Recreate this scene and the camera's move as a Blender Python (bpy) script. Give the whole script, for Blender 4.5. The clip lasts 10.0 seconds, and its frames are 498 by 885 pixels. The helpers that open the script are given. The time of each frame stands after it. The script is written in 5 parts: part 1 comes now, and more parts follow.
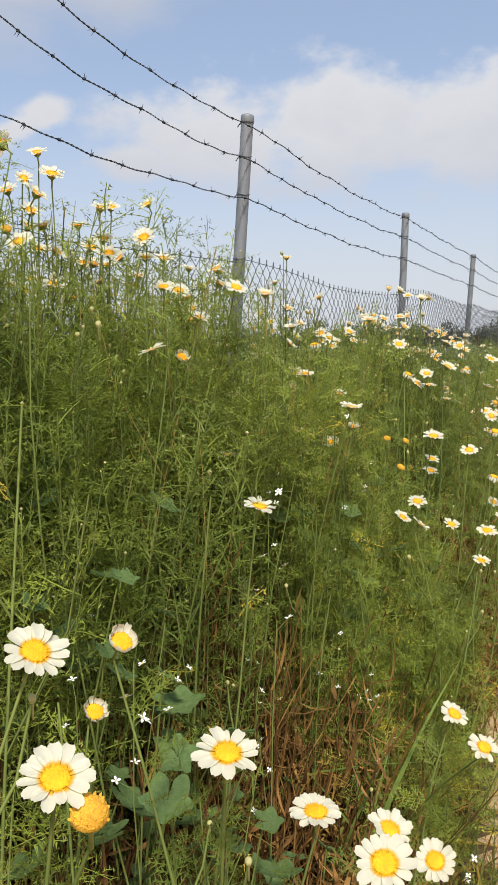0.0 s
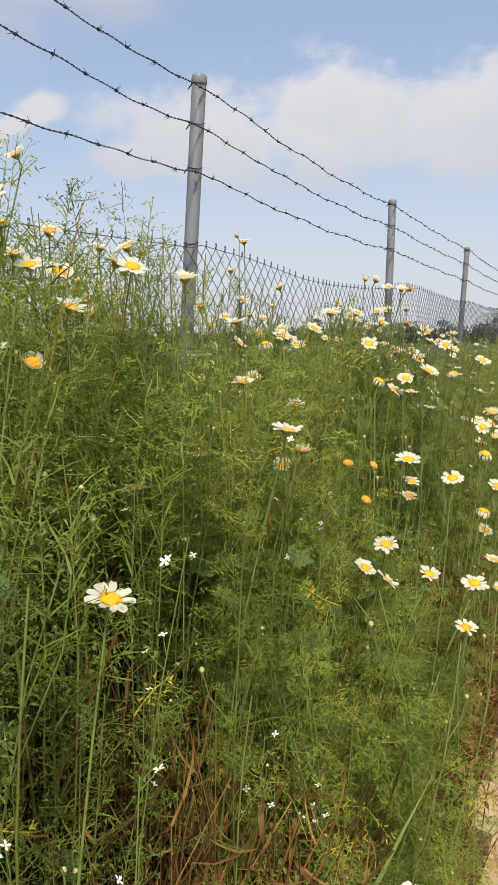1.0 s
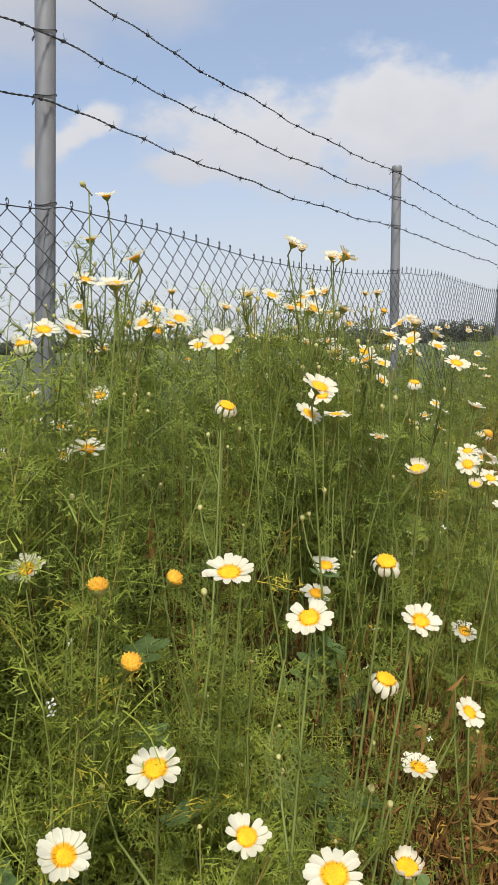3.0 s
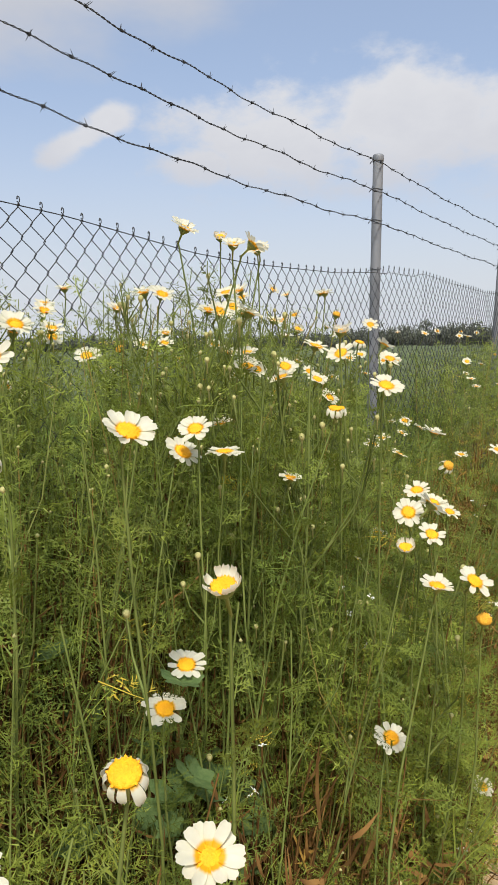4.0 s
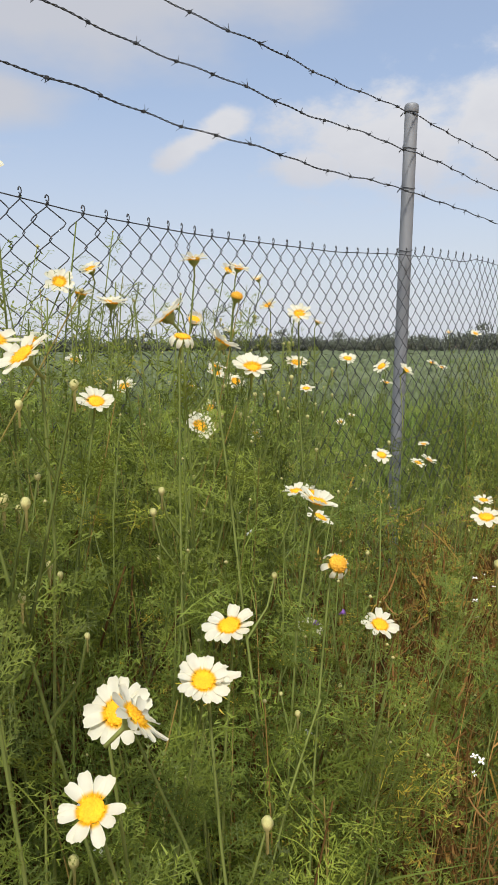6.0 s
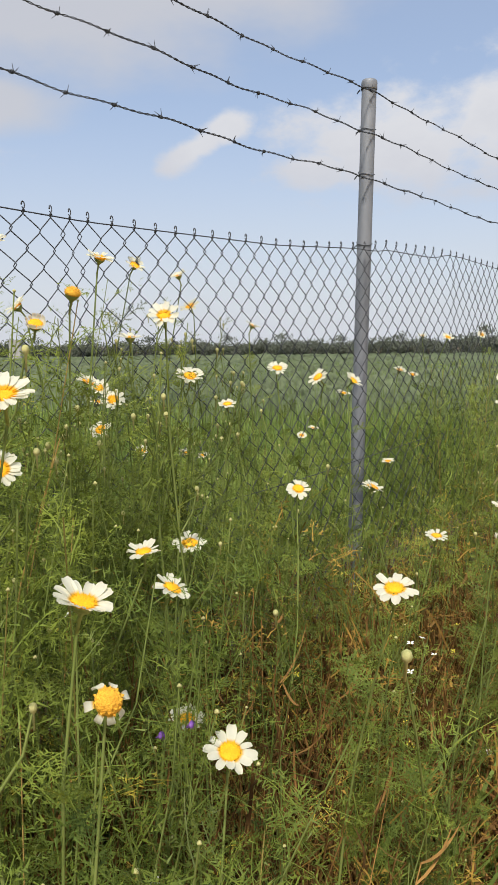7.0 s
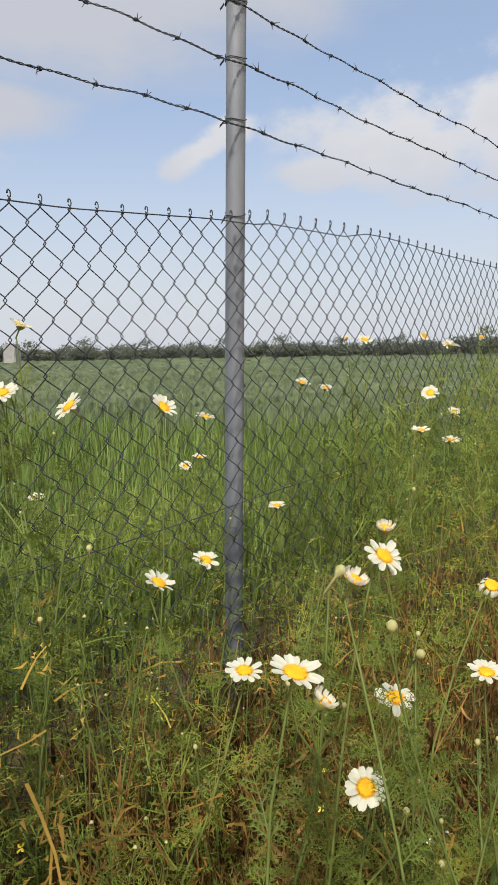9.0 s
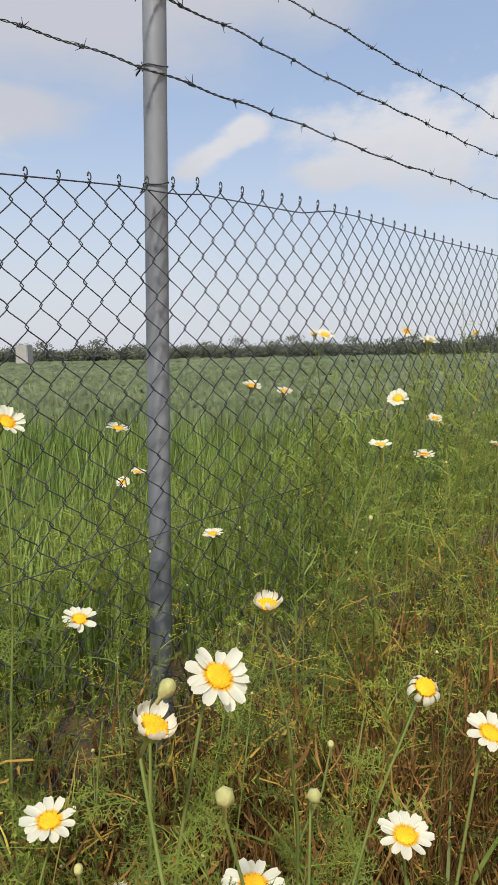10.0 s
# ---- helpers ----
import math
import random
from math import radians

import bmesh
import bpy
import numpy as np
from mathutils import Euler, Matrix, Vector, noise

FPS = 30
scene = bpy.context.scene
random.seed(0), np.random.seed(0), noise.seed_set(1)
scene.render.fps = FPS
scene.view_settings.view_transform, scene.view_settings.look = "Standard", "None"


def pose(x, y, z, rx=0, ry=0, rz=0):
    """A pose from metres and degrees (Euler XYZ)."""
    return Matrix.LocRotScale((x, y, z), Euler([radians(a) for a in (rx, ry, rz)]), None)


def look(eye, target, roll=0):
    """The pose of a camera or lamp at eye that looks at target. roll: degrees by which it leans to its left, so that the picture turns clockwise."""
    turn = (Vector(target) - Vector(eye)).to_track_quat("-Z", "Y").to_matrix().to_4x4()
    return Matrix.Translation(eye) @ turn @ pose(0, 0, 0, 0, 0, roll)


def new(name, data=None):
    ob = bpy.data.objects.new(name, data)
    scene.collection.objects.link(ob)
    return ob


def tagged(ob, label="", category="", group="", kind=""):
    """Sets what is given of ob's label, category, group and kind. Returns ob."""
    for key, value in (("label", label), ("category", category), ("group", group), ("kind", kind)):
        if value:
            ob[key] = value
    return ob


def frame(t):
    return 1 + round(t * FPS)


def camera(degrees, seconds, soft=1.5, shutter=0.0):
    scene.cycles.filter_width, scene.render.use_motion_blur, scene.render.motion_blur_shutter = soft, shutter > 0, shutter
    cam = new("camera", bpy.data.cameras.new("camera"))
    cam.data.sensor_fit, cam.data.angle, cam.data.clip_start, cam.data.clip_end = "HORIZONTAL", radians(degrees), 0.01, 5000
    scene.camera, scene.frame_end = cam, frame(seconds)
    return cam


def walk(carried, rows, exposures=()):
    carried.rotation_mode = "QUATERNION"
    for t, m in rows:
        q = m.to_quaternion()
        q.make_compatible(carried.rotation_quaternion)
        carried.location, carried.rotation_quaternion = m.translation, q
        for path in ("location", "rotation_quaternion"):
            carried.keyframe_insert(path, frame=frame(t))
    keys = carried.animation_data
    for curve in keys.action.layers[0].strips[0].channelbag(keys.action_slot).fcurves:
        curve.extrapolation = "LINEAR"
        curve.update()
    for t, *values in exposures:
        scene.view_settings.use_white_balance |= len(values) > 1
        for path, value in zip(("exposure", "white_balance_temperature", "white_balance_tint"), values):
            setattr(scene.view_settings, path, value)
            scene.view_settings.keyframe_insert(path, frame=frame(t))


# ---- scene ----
cam = camera(37.0, 10.0, soft=1.3)
PATH = [
    (0, (1.43, -2.752, 1.191), (0.538, -0.984, 0.912), -0.3),
    (0.5, (1.388, -2.517, 1.188), (0.505, -0.745, 0.903), -0.1),
    (1, (1.374, -2.306, 1.19), (0.491, -0.534, 0.905), -0.2),
    (1.5, (1.422, -2.06, 1.192), (0.473, -0.322, 0.908), -0.7),
    (2, (1.421, -1.85, 1.162), (0.434, -0.134, 0.877), -0.9),
    (2.5, (1.378, -1.613, 1.195), (0.382, 0.099, 0.915), -1.2),
    (3, (1.389, -1.379, 1.169), (0.37, 0.32, 0.893), -1.6),
    (4.5, (1.396, -0.769, 1.187), (0.329, 0.9, 0.915), -0.0),
    (5, (1.397, -0.562, 1.169), (0.214, 1.03, 0.907), -0.3),
    (5.5, (1.418, -0.353, 1.172), (0.151, 1.171, 0.9), -0.0),
    (6, (1.396, -0.125, 1.166), (0.131, 1.402, 0.898), -0.2),
    (7.5, (1.351, 0.427, 1.176), (0.073, 1.943, 0.921), -0.7),
    (8, (1.324, 0.613, 1.153), (0.043, 2.128, 0.896), -0.8),
    (8.5, (1.266, 0.828, 1.179), (-0.014, 2.343, 0.923), -0.8),
    (9, (1.265, 1.05, 1.179), (-0.018, 2.563, 0.927), -0.9),
    (9.5, (1.264, 1.241, 1.18), (-0.045, 2.732, 0.93), -1.0),
    (10, (1.193, 1.43, 1.169), (-0.122, 2.916, 0.917), -1.1),
]
walk(cam, [(t, look(eye, target, roll)) for t, eye, target, roll in PATH])

# ---- light ----
SUN_ELEVATION, SUN_TURN = 54.0, 150.0   # degrees; the turn runs clockwise from +y

world = bpy.data.worlds.new("sky")
scene.world = world
world.use_nodes = True


def build_sky(tree):
    """Blue daytime sky with a pale haze low down and drifting cumulus."""
    nodes, links = tree.nodes, tree.links
    nodes.clear()

    def math(op, a, b=None, c=None):
        n = nodes.new("ShaderNodeMath")
        n.operation = op
        for i, v in enumerate((a, b, c)):
            if v is None:
                continue
            if isinstance(v, (int, float)):
                n.inputs[i].default_value = v
            else:
                links.new(v, n.inputs[i])
        return n.outputs[0]

    def ramp(value, low, high, a=0.0, b=1.0):
        n = nodes.new("ShaderNodeMapRange")
        n.interpolation_type = "SMOOTHSTEP"
        links.new(value, n.inputs[0])
        for i, v in enumerate((low, high, a, b)):
            n.inputs[i + 1].default_value = v
        return n.outputs[0]

    def mix(fac, a, b):
        n = nodes.new("ShaderNodeMix")
        n.data_type = "RGBA"
        for socket, v in ((n.inputs[0], fac), (n.inputs[6], a), (n.inputs[7], b)):
            if isinstance(v, (tuple, float, int)):
                socket.default_value = v
            else:
                links.new(v, socket)
        return n.outputs[2]

    coord = nodes.new("ShaderNodeTexCoord")
    parts = nodes.new("ShaderNodeSeparateXYZ")
    links.new(coord.outputs["Generated"], parts.inputs[0])
    x, y, z = parts.outputs
    deg = 57.2958
    azimuth = math("MULTIPLY", math("ARCTAN2", math("MULTIPLY", x, -1.0), y), deg)   # left of +y
    elevation = math("MULTIPLY", math("ARCSINE", z), deg)

    sky = nodes.new("ShaderNodeTexSky")
    sky.sky_type, sky.sun_disc = "NISHITA", False
    sky.sun_elevation, sky.sun_rotation = radians(SUN_ELEVATION), radians(SUN_TURN)
    sky.air_density, sky.dust_density, sky.ozone_density = 1.0, 1.0, 1.3
    scaled = nodes.new("ShaderNodeVectorMath")
    scaled.operation = "SCALE"
    links.new(sky.outputs[0], scaled.inputs[0])
    scaled.inputs["Scale"].default_value = SKY_STRENGTH

    def noise_tex(scale, detail, rough, stretch):
        m = nodes.new("ShaderNodeMapping")
        m.inputs["Scale"].default_value = stretch
        links.new(coord.outputs["Generated"], m.inputs[0])
        n = nodes.new("ShaderNodeTexNoise")
        links.new(m.outputs[0], n.inputs["Vector"])
        n.inputs["Scale"].default_value, n.inputs["Detail"].default_value = scale, detail
        n.inputs["Roughness"].default_value = rough
        return n.outputs["Fac"]

    billow = noise_tex(11.0, 8.0, 0.6, (1, 1, 1.8))
    wisp = noise_tex(3.0, 5.0, 0.6, (1, 1, 2.2))

    def blob(az, el, half_az, half_el, slope=0.0):
        """Soft ellipse on the sky; slope tilts it, in degrees up for each degree left."""
        off = math("SUBTRACT", azimuth, az)
        dx = math("DIVIDE", off, half_az)
        dy = math("DIVIDE", math("SUBTRACT", math("SUBTRACT", elevation, el), math("MULTIPLY", off, slope)), half_el)
        d = math("SQRT", math("ADD", math("MULTIPLY", dx, dx), math("MULTIPLY", dy, dy)))
        return math("SUBTRACT", 1.0, d)

    def bank(blobs):
        field = None
        for b in blobs:
            f = blob(*b)
            field = f if field is None else math("MAXIMUM", field, f)
        return field

    field = bank(CLOUDS)
    edge = math("MULTIPLY", math("SUBTRACT", billow, 0.5), 1.9)
    dull = ramp(math("ADD", bank(GREY_CLOUDS), math("MULTIPLY", math("SUBTRACT", wisp, 0.5), 1.6)), -0.35, 0.45)
    cumulus = math("MULTIPLY", ramp(math("ADD", field, edge), -0.08, 0.55), ramp(elevation, 6.0, 13.0))
    # thin sheet above, and general broken cloud over the rest of the sky
    sheet = ramp(math("ADD", wisp, ramp(elevation, 22.0, 50.0, -0.12, 0.08)), 0.42, 0.62)
    sheet = math("MULTIPLY", sheet, ramp(elevation, 24.0, 36.0))
    shade = ramp(math("SUBTRACT", elevation, math("MULTIPLY", billow, 8.0)), 5.0, 15.0)
    white = mix(shade, (0.64, 0.64, 0.68, 1), (0.80, 0.79, 0.795, 1))
    grey = (0.60, 0.605, 0.64, 1)
    pale = mix(ramp(elevation, 2.0, 20.0), (0.655, 0.685, 0.755, 1), (0.51, 0.605, 0.80, 1))
    haze = mix(ramp(elevation, -3.0, 22.0, 0.97, 0.46), scaled.outputs[0], pale)
    colour = mix(math("MULTIPLY", sheet, 0.35), haze, grey)
    colour = mix(math("MULTIPLY", dull, 0.85), colour, (0.60, 0.605, 0.645, 1))
    colour = mix(math("MULTIPLY", cumulus, 0.86), colour, white)
    back = nodes.new("ShaderNodeBackground")
    links.new(colour, back.inputs[0])
    back.inputs[1].default_value = 1.0
    out = nodes.new("ShaderNodeOutputWorld")
    links.new(back.outputs[0], out.inputs[0])


SKY_STRENGTH = 0.15
# azimuth left of +y, elevation, half width, half height, in degrees
CLOUDS = (
    (28.5, 13.8, 9.5, 4.4), (20.5, 14.6, 9.0, 5.0), (11.0, 14.0, 8.0, 5.0), (1.0, 13.0, 9.0, 5.0),
    (34.6, 12.6, 3.4, 1.8), (43.6, 14.1, 2.9, 1.4, -0.50), (41.4, 15.4, 2.0, 1.3, -0.2),
    (-20.0, 17.0, 14.0, 6.0), (75.0, 15.0, 16.0, 5.0), (110.0, 22.0, 18.0, 8.0), (-70.0, 24.0, 25.0, 9.0),
    (170.0, 20.0, 26.0, 8.0), (-130.0, 18.0, 20.0, 7.0),
)
GREY_CLOUDS = ((58.0, 24.5, 17.0, 7.0), (45.0, 26.5, 15.0, 5.0), (28.0, 28.5, 12.0, 3.6), (60.0, 16.5, 8.0, 2.2), (90.0, 40.0, 30.0, 12.0))
build_sky(world.node_tree)

sun = new("sun", bpy.data.lights.new("sun", "SUN"))
sun.data.energy, sun.data.angle, sun.data.color = 4.9, radians(8.0), (1.0, 0.945, 0.85)
_e, _a = radians(SUN_ELEVATION), radians(SUN_TURN)
_way = Vector((math.sin(_a) * math.cos(_e), math.cos(_a) * math.cos(_e), math.sin(_e)))
sun.matrix_world = look(_way * 20, (0, 0, 0))

# ---- materials ----


def material(name, low, high, scale=40.0, rough=0.6, bump=0.0, metal=0.0, tone=0.0, spec=0.35, translucent=0.0, attr="", third=None):
    """Two colours mixed by noise of two scales; tone: brightness spread by the mesh's tone values; translucent: light
    through leaves.
    """
    m = bpy.data.materials.new(name)
    m.use_nodes = True
    nodes, links = m.node_tree.nodes, m.node_tree.links
    bsdf = nodes["Principled BSDF"]
    coord = nodes.new("ShaderNodeTexCoord")
    fine, coarse = nodes.new("ShaderNodeTexNoise"), nodes.new("ShaderNodeTexNoise")
    for n, s in ((fine, scale), (coarse, scale * 0.13)):
        links.new(coord.outputs["Object"], n.inputs["Vector"])
        n.inputs["Scale"].default_value, n.inputs["Detail"].default_value = s, 4.0
    total = nodes.new("ShaderNodeMath")
    total.operation = "MULTIPLY_ADD"
    links.new(fine.outputs["Fac"], total.inputs[0])
    total.inputs[1].default_value = 0.6
    links.new(coarse.outputs["Fac"], total.inputs[2])
    spread = nodes.new("ShaderNodeMapRange")
    links.new(total.outputs[0], spread.inputs[0])
    spread.inputs[1].default_value, spread.inputs[2].default_value = 0.55, 1.05
    mixed = nodes.new("ShaderNodeMix")
    mixed.data_type = "RGBA"
    links.new(spread.outputs[0], mixed.inputs[0])
    mixed.inputs[6].default_value, mixed.inputs[7].default_value = (*low, 1), (*high, 1)
    colour = mixed.outputs[2]
    if tone:
        a = nodes.new("ShaderNodeAttribute")
        a.attribute_name = "tone"
        if third:
            turn = nodes.new("ShaderNodeMapRange")
            links.new(a.outputs["Fac"], turn.inputs[0])
            turn.inputs[1].default_value, turn.inputs[2].default_value = 0.68, 1.0
            turn.inputs[4].default_value = 0.9
            m3 = nodes.new("ShaderNodeMix")
            m3.data_type = "RGBA"
            links.new(turn.outputs[0], m3.inputs[0])
            links.new(colour, m3.inputs[6])
            m3.inputs[7].default_value = (*third, 1)
            colour = m3.outputs[2]
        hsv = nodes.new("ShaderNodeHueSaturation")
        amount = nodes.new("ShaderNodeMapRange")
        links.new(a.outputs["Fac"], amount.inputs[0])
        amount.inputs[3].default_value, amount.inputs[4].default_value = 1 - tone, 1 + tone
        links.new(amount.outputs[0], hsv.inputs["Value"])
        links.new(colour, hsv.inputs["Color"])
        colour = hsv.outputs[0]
    links.new(colour, bsdf.inputs["Base Color"])
    bsdf.inputs["Roughness"].default_value, bsdf.inputs["Metallic"].default_value = rough, metal
    bsdf.inputs["Specular IOR Level"].default_value = spec
    if bump:
        b = nodes.new("ShaderNodeBump")
        b.inputs["Strength"].default_value, b.inputs["Distance"].default_value = bump, 0.004
        links.new(fine.outputs["Fac"], b.inputs["Height"])
        links.new(b.outputs[0], bsdf.inputs["Normal"])
    if translucent:
        t = nodes.new("ShaderNodeBsdfTranslucent")
        links.new(colour, t.inputs[0])
        blend = nodes.new("ShaderNodeMixShader")
        blend.inputs[0].default_value = translucent
        links.new(bsdf.outputs[0], blend.inputs[1])
        links.new(t.outputs[0], blend.inputs[2])
        links.new(blend.outputs[0], nodes["Material Output"].inputs[0])
    return m


STEM = material("stem_green", (0.112, 0.150, 0.034), (0.205, 0.240, 0.068), 30, 0.55, tone=0.4, third=(0.26, 0.14, 0.045), spec=0.15)
LEAF = material("feathery_leaf", (0.118, 0.170, 0.032), (0.320, 0.368, 0.056), 14, 0.5, tone=0.68, translucent=0.40, third=(0.46, 0.33, 0.045), spec=0.2)
GRASS = material("grass_blade", (0.105, 0.165, 0.028), (0.22, 0.28, 0.065), 12, 0.5, tone=0.4, translucent=0.35, third=(0.44, 0.33, 0.10), spec=0.2)
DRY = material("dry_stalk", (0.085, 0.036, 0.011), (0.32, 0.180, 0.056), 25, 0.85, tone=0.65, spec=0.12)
WITHER = material("withered_leaf", (0.17, 0.085, 0.020), (0.44, 0.290, 0.060), 22, 0.8, tone=0.5, translucent=0.25, spec=0.12)
MALLOW = material("mallow_leaf", (0.085, 0.145, 0.045), (0.15, 0.215, 0.075), 60, 0.65, bump=0.5, tone=0.3, translucent=0.25, spec=0.2)
CROP = material("wheat_blade", (0.115, 0.180, 0.040), (0.240, 0.310, 0.078), 6, 0.6, tone=0.45, translucent=0.3, spec=0.15)
# darker than CROP: the self-shadow a plain sheet lacks is in the colour
FARCROP_SHADED = material("shaded_wheat_canopy", (0.076, 0.098, 0.048), (0.128, 0.150, 0.078), 1.6, 0.9, tone=0.5, spec=0.1)
DISC = material("disc_florets", (0.80, 0.33, 0.004), (0.90, 0.46, 0.008), 500, 0.7, bump=0.3)
SPENT = material("spent_disc", (0.56, 0.25, 0.018), (0.82, 0.46, 0.04), 800, 0.8, bump=0.5)
BUD = material("flower_bud", (0.28, 0.29, 0.10), (0.52, 0.46, 0.20), 300, 0.7, bump=0.3, tone=0.3)
SEPAL = material("flower_cup", (0.20, 0.25, 0.06), (0.34, 0.36, 0.11), 200, 0.6, translucent=0.2)
TINY = material("white_petal", (0.78, 0.78, 0.74), (0.86, 0.86, 0.82), 200, 0.6)
TINYEYE = material("yellow_eye", (0.55, 0.45, 0.05), (0.62, 0.52, 0.08), 200, 0.6)
PURPLE = material("purple_petal", (0.16, 0.06, 0.30), (0.26, 0.12, 0.42), 150, 0.5)
YELLOW = material("yellow_petal", (0.72, 0.58, 0.03), (0.82, 0.68, 0.06), 150, 0.5)
SOIL = material("dry_soil", (0.34, 0.225, 0.11), (0.49, 0.355, 0.20), 30, 0.95, bump=0.8)
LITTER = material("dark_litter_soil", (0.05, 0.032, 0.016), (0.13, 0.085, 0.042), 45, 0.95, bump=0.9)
STEEL = material("galvanised_steel", (0.165, 0.176, 0.192), (0.255, 0.265, 0.283), 28, 0.6, metal=0.25, bump=0.08, spec=0.35)
WIRE = material("weathered_wire", (0.034, 0.036, 0.041), (0.080, 0.084, 0.092), 60, 0.8, metal=0.1, spec=0.15)
# green greyed and lightened: the haze of distance is put into this colour
BUSH = material("hazy_shrub_leaves", (0.082, 0.092, 0.068), (0.130, 0.140, 0.100), 1.5, 0.9, tone=0.22)
CONCRETE = material("pale_concrete", (0.30, 0.28, 0.26), (0.42, 0.40, 0.37), 6, 0.9, bump=0.3)
BARK = material("shrub_bark", (0.07, 0.055, 0.04), (0.14, 0.11, 0.08), 8, 0.9)


def petal_material():
    m = material("daisy_petal", (0.79, 0.77, 0.61), (0.86, 0.84, 0.70), 120, 0.55, translucent=0.48)
    nodes, links = m.node_tree.nodes, m.node_tree.links
    a = nodes.new("ShaderNodeAttribute")
    a.attribute_name = "along"
    r = nodes.new("ShaderNodeMapRange")
    r.interpolation_type = "SMOOTHSTEP"
    links.new(a.outputs["Fac"], r.inputs[0])
    for i, v in enumerate((0.15, 0.34, 1.0, 0.0)):
        r.inputs[i + 1].default_value = v
    bsdf = nodes["Principled BSDF"]
    old = bsdf.inputs["Base Color"].links[0].from_socket
    mx = nodes.new("ShaderNodeMix")
    mx.data_type = "RGBA"
    links.new(r.outputs[0], mx.inputs[0])
    links.new(old, mx.inputs[6])
    mx.inputs[7].default_value = (0.86, 0.50, 0.012, 1)
    links.new(mx.outputs[2], bsdf.inputs["Base Color"])
    for n in nodes:
        if n.type == "BSDF_TRANSLUCENT":
            links.new(mx.outputs[2], n.inputs[0])
    return m


PETAL = petal_material()

# ---- mesh tools ----
rng = np.random.default_rng(7)


class Heap:
    """Collects pieces (points, triangles, material number, tone) into one mesh."""

    def __init__(self):
        self.v, self.f, self.m, self.t, self.n = [], [], [], [], 0

    def add(self, v, f, mat=0, tone=0.5):
        self.v.append(v)
        self.f.append(f + self.n)
        self.m.append(np.broadcast_to(np.asarray(mat), (len(f),)))
        self.t.append(np.broadcast_to(np.asarray(tone, float), (len(v),)))
        self.n += len(v)

    def arrays(self):
        return np.concatenate(self.v), np.concatenate(self.f), np.concatenate(self.m), np.concatenate(self.t)

    def mesh(self, name, mats, smooth=False):
        return to_mesh(name, *self.arrays(), mats, smooth)


def to_mesh(name, v, f, m, t, mats, smooth=False):
    me = bpy.data.meshes.new(name)
    v, f = np.ascontiguousarray(v, np.float32), np.ascontiguousarray(f, np.int32)
    me.vertices.add(len(v))
    me.vertices.foreach_set("co", v.ravel())
    me.loops.add(3 * len(f))
    me.loops.foreach_set("vertex_index", f.ravel())
    me.polygons.add(len(f))
    me.polygons.foreach_set("loop_start", np.arange(0, 3 * len(f), 3, dtype=np.int32))
    for mat in mats:
        me.materials.append(mat)
    me.polygons.foreach_set("material_index", np.ascontiguousarray(m, np.int32))
    if smooth:
        me.polygons.foreach_set("use_smooth", np.ones(len(f), bool))
    a = me.attributes.new("tone", "FLOAT", "POINT")
    a.data.foreach_set("value", np.ascontiguousarray(t, np.float32))
    me.update(calc_edges=True)
    return me


def part(name, me, parent, label="", m=None):
    ob = new(name, me)
    ob.parent = parent
    if m is not None:
        ob.matrix_basis = m
    return tagged(ob, label)


def thing(name, label, category, m=None, group="", kind=""):
    ob = new(name)
    ob.empty_display_size = 0.05
    if m is not None:
        ob.matrix_basis = m
    return tagged(ob, label, category, group, kind)


def tube(path, radii, sides=5, cap=True):
    """A tapered tube of triangles along points."""
    p = np.asarray(path, float)
    r = np.broadcast_to(np.asarray(radii, float), (len(p),))
    d = np.gradient(p, axis=0)
    d /= np.linalg.norm(d, axis=1, keepdims=True) + 1e-12
    ref = np.where(np.abs(d[:, 2:3]) < 0.9, [[0, 0, 1.0]], [[1.0, 0, 0]])
    u = np.cross(d, ref)
    u /= np.linalg.norm(u, axis=1, keepdims=True) + 1e-12
    for i in range(1, len(u)):
        w = u[i - 1] - d[i] * (u[i - 1] @ d[i])
        u[i] = w / (np.linalg.norm(w) + 1e-12)
    w = np.cross(d, u)
    a = np.arange(sides) * 2 * np.pi / sides
    ring = (np.cos(a)[None, :, None] * u[:, None] + np.sin(a)[None, :, None] * w[:, None]) * r[:, None, None]
    v = (p[:, None] + ring).reshape(-1, 3)
    i, j = np.meshgrid(np.arange(len(p) - 1), np.arange(sides), indexing="ij")
    a0, a1 = (i * sides + j).ravel(), (i * sides + (j + 1) % sides).ravel()
    b0, b1 = a0 + sides, a1 + sides
    f = np.concatenate([np.stack([a0, a1, b1], 1), np.stack([a0, b1, b0], 1)])
    if cap:
        k = np.arange(1, sides - 1)
        last = (len(p) - 1) * sides
        f = np.concatenate([f, np.stack([0 * k, k + 1, k], 1), np.stack([0 * k + last, k + last, k + 1 + last], 1)])
    return v, f


def turned(v, rx=0.0, ry=0.0, rz=0.0, scale=1.0, at=(0, 0, 0)):
    m = np.array(Euler((rx, ry, rz)).to_matrix())
    return (v * scale) @ m.T + np.asarray(at)


def strip(path, widths, side=(1, 0, 0)):
    """A flat ribbon along points."""
    p, w = np.asarray(path, float), np.asarray(widths, float)[:, None] * 0.5
    s = np.asarray(side, float)
    v = np.stack([p - s * w, p + s * w], 1).reshape(-1, 3)
    i = np.arange(len(p) - 1) * 2
    f = np.concatenate([np.stack([i, i + 1, i + 3], 1), np.stack([i, i + 3, i + 2], 1)])
    return v, f


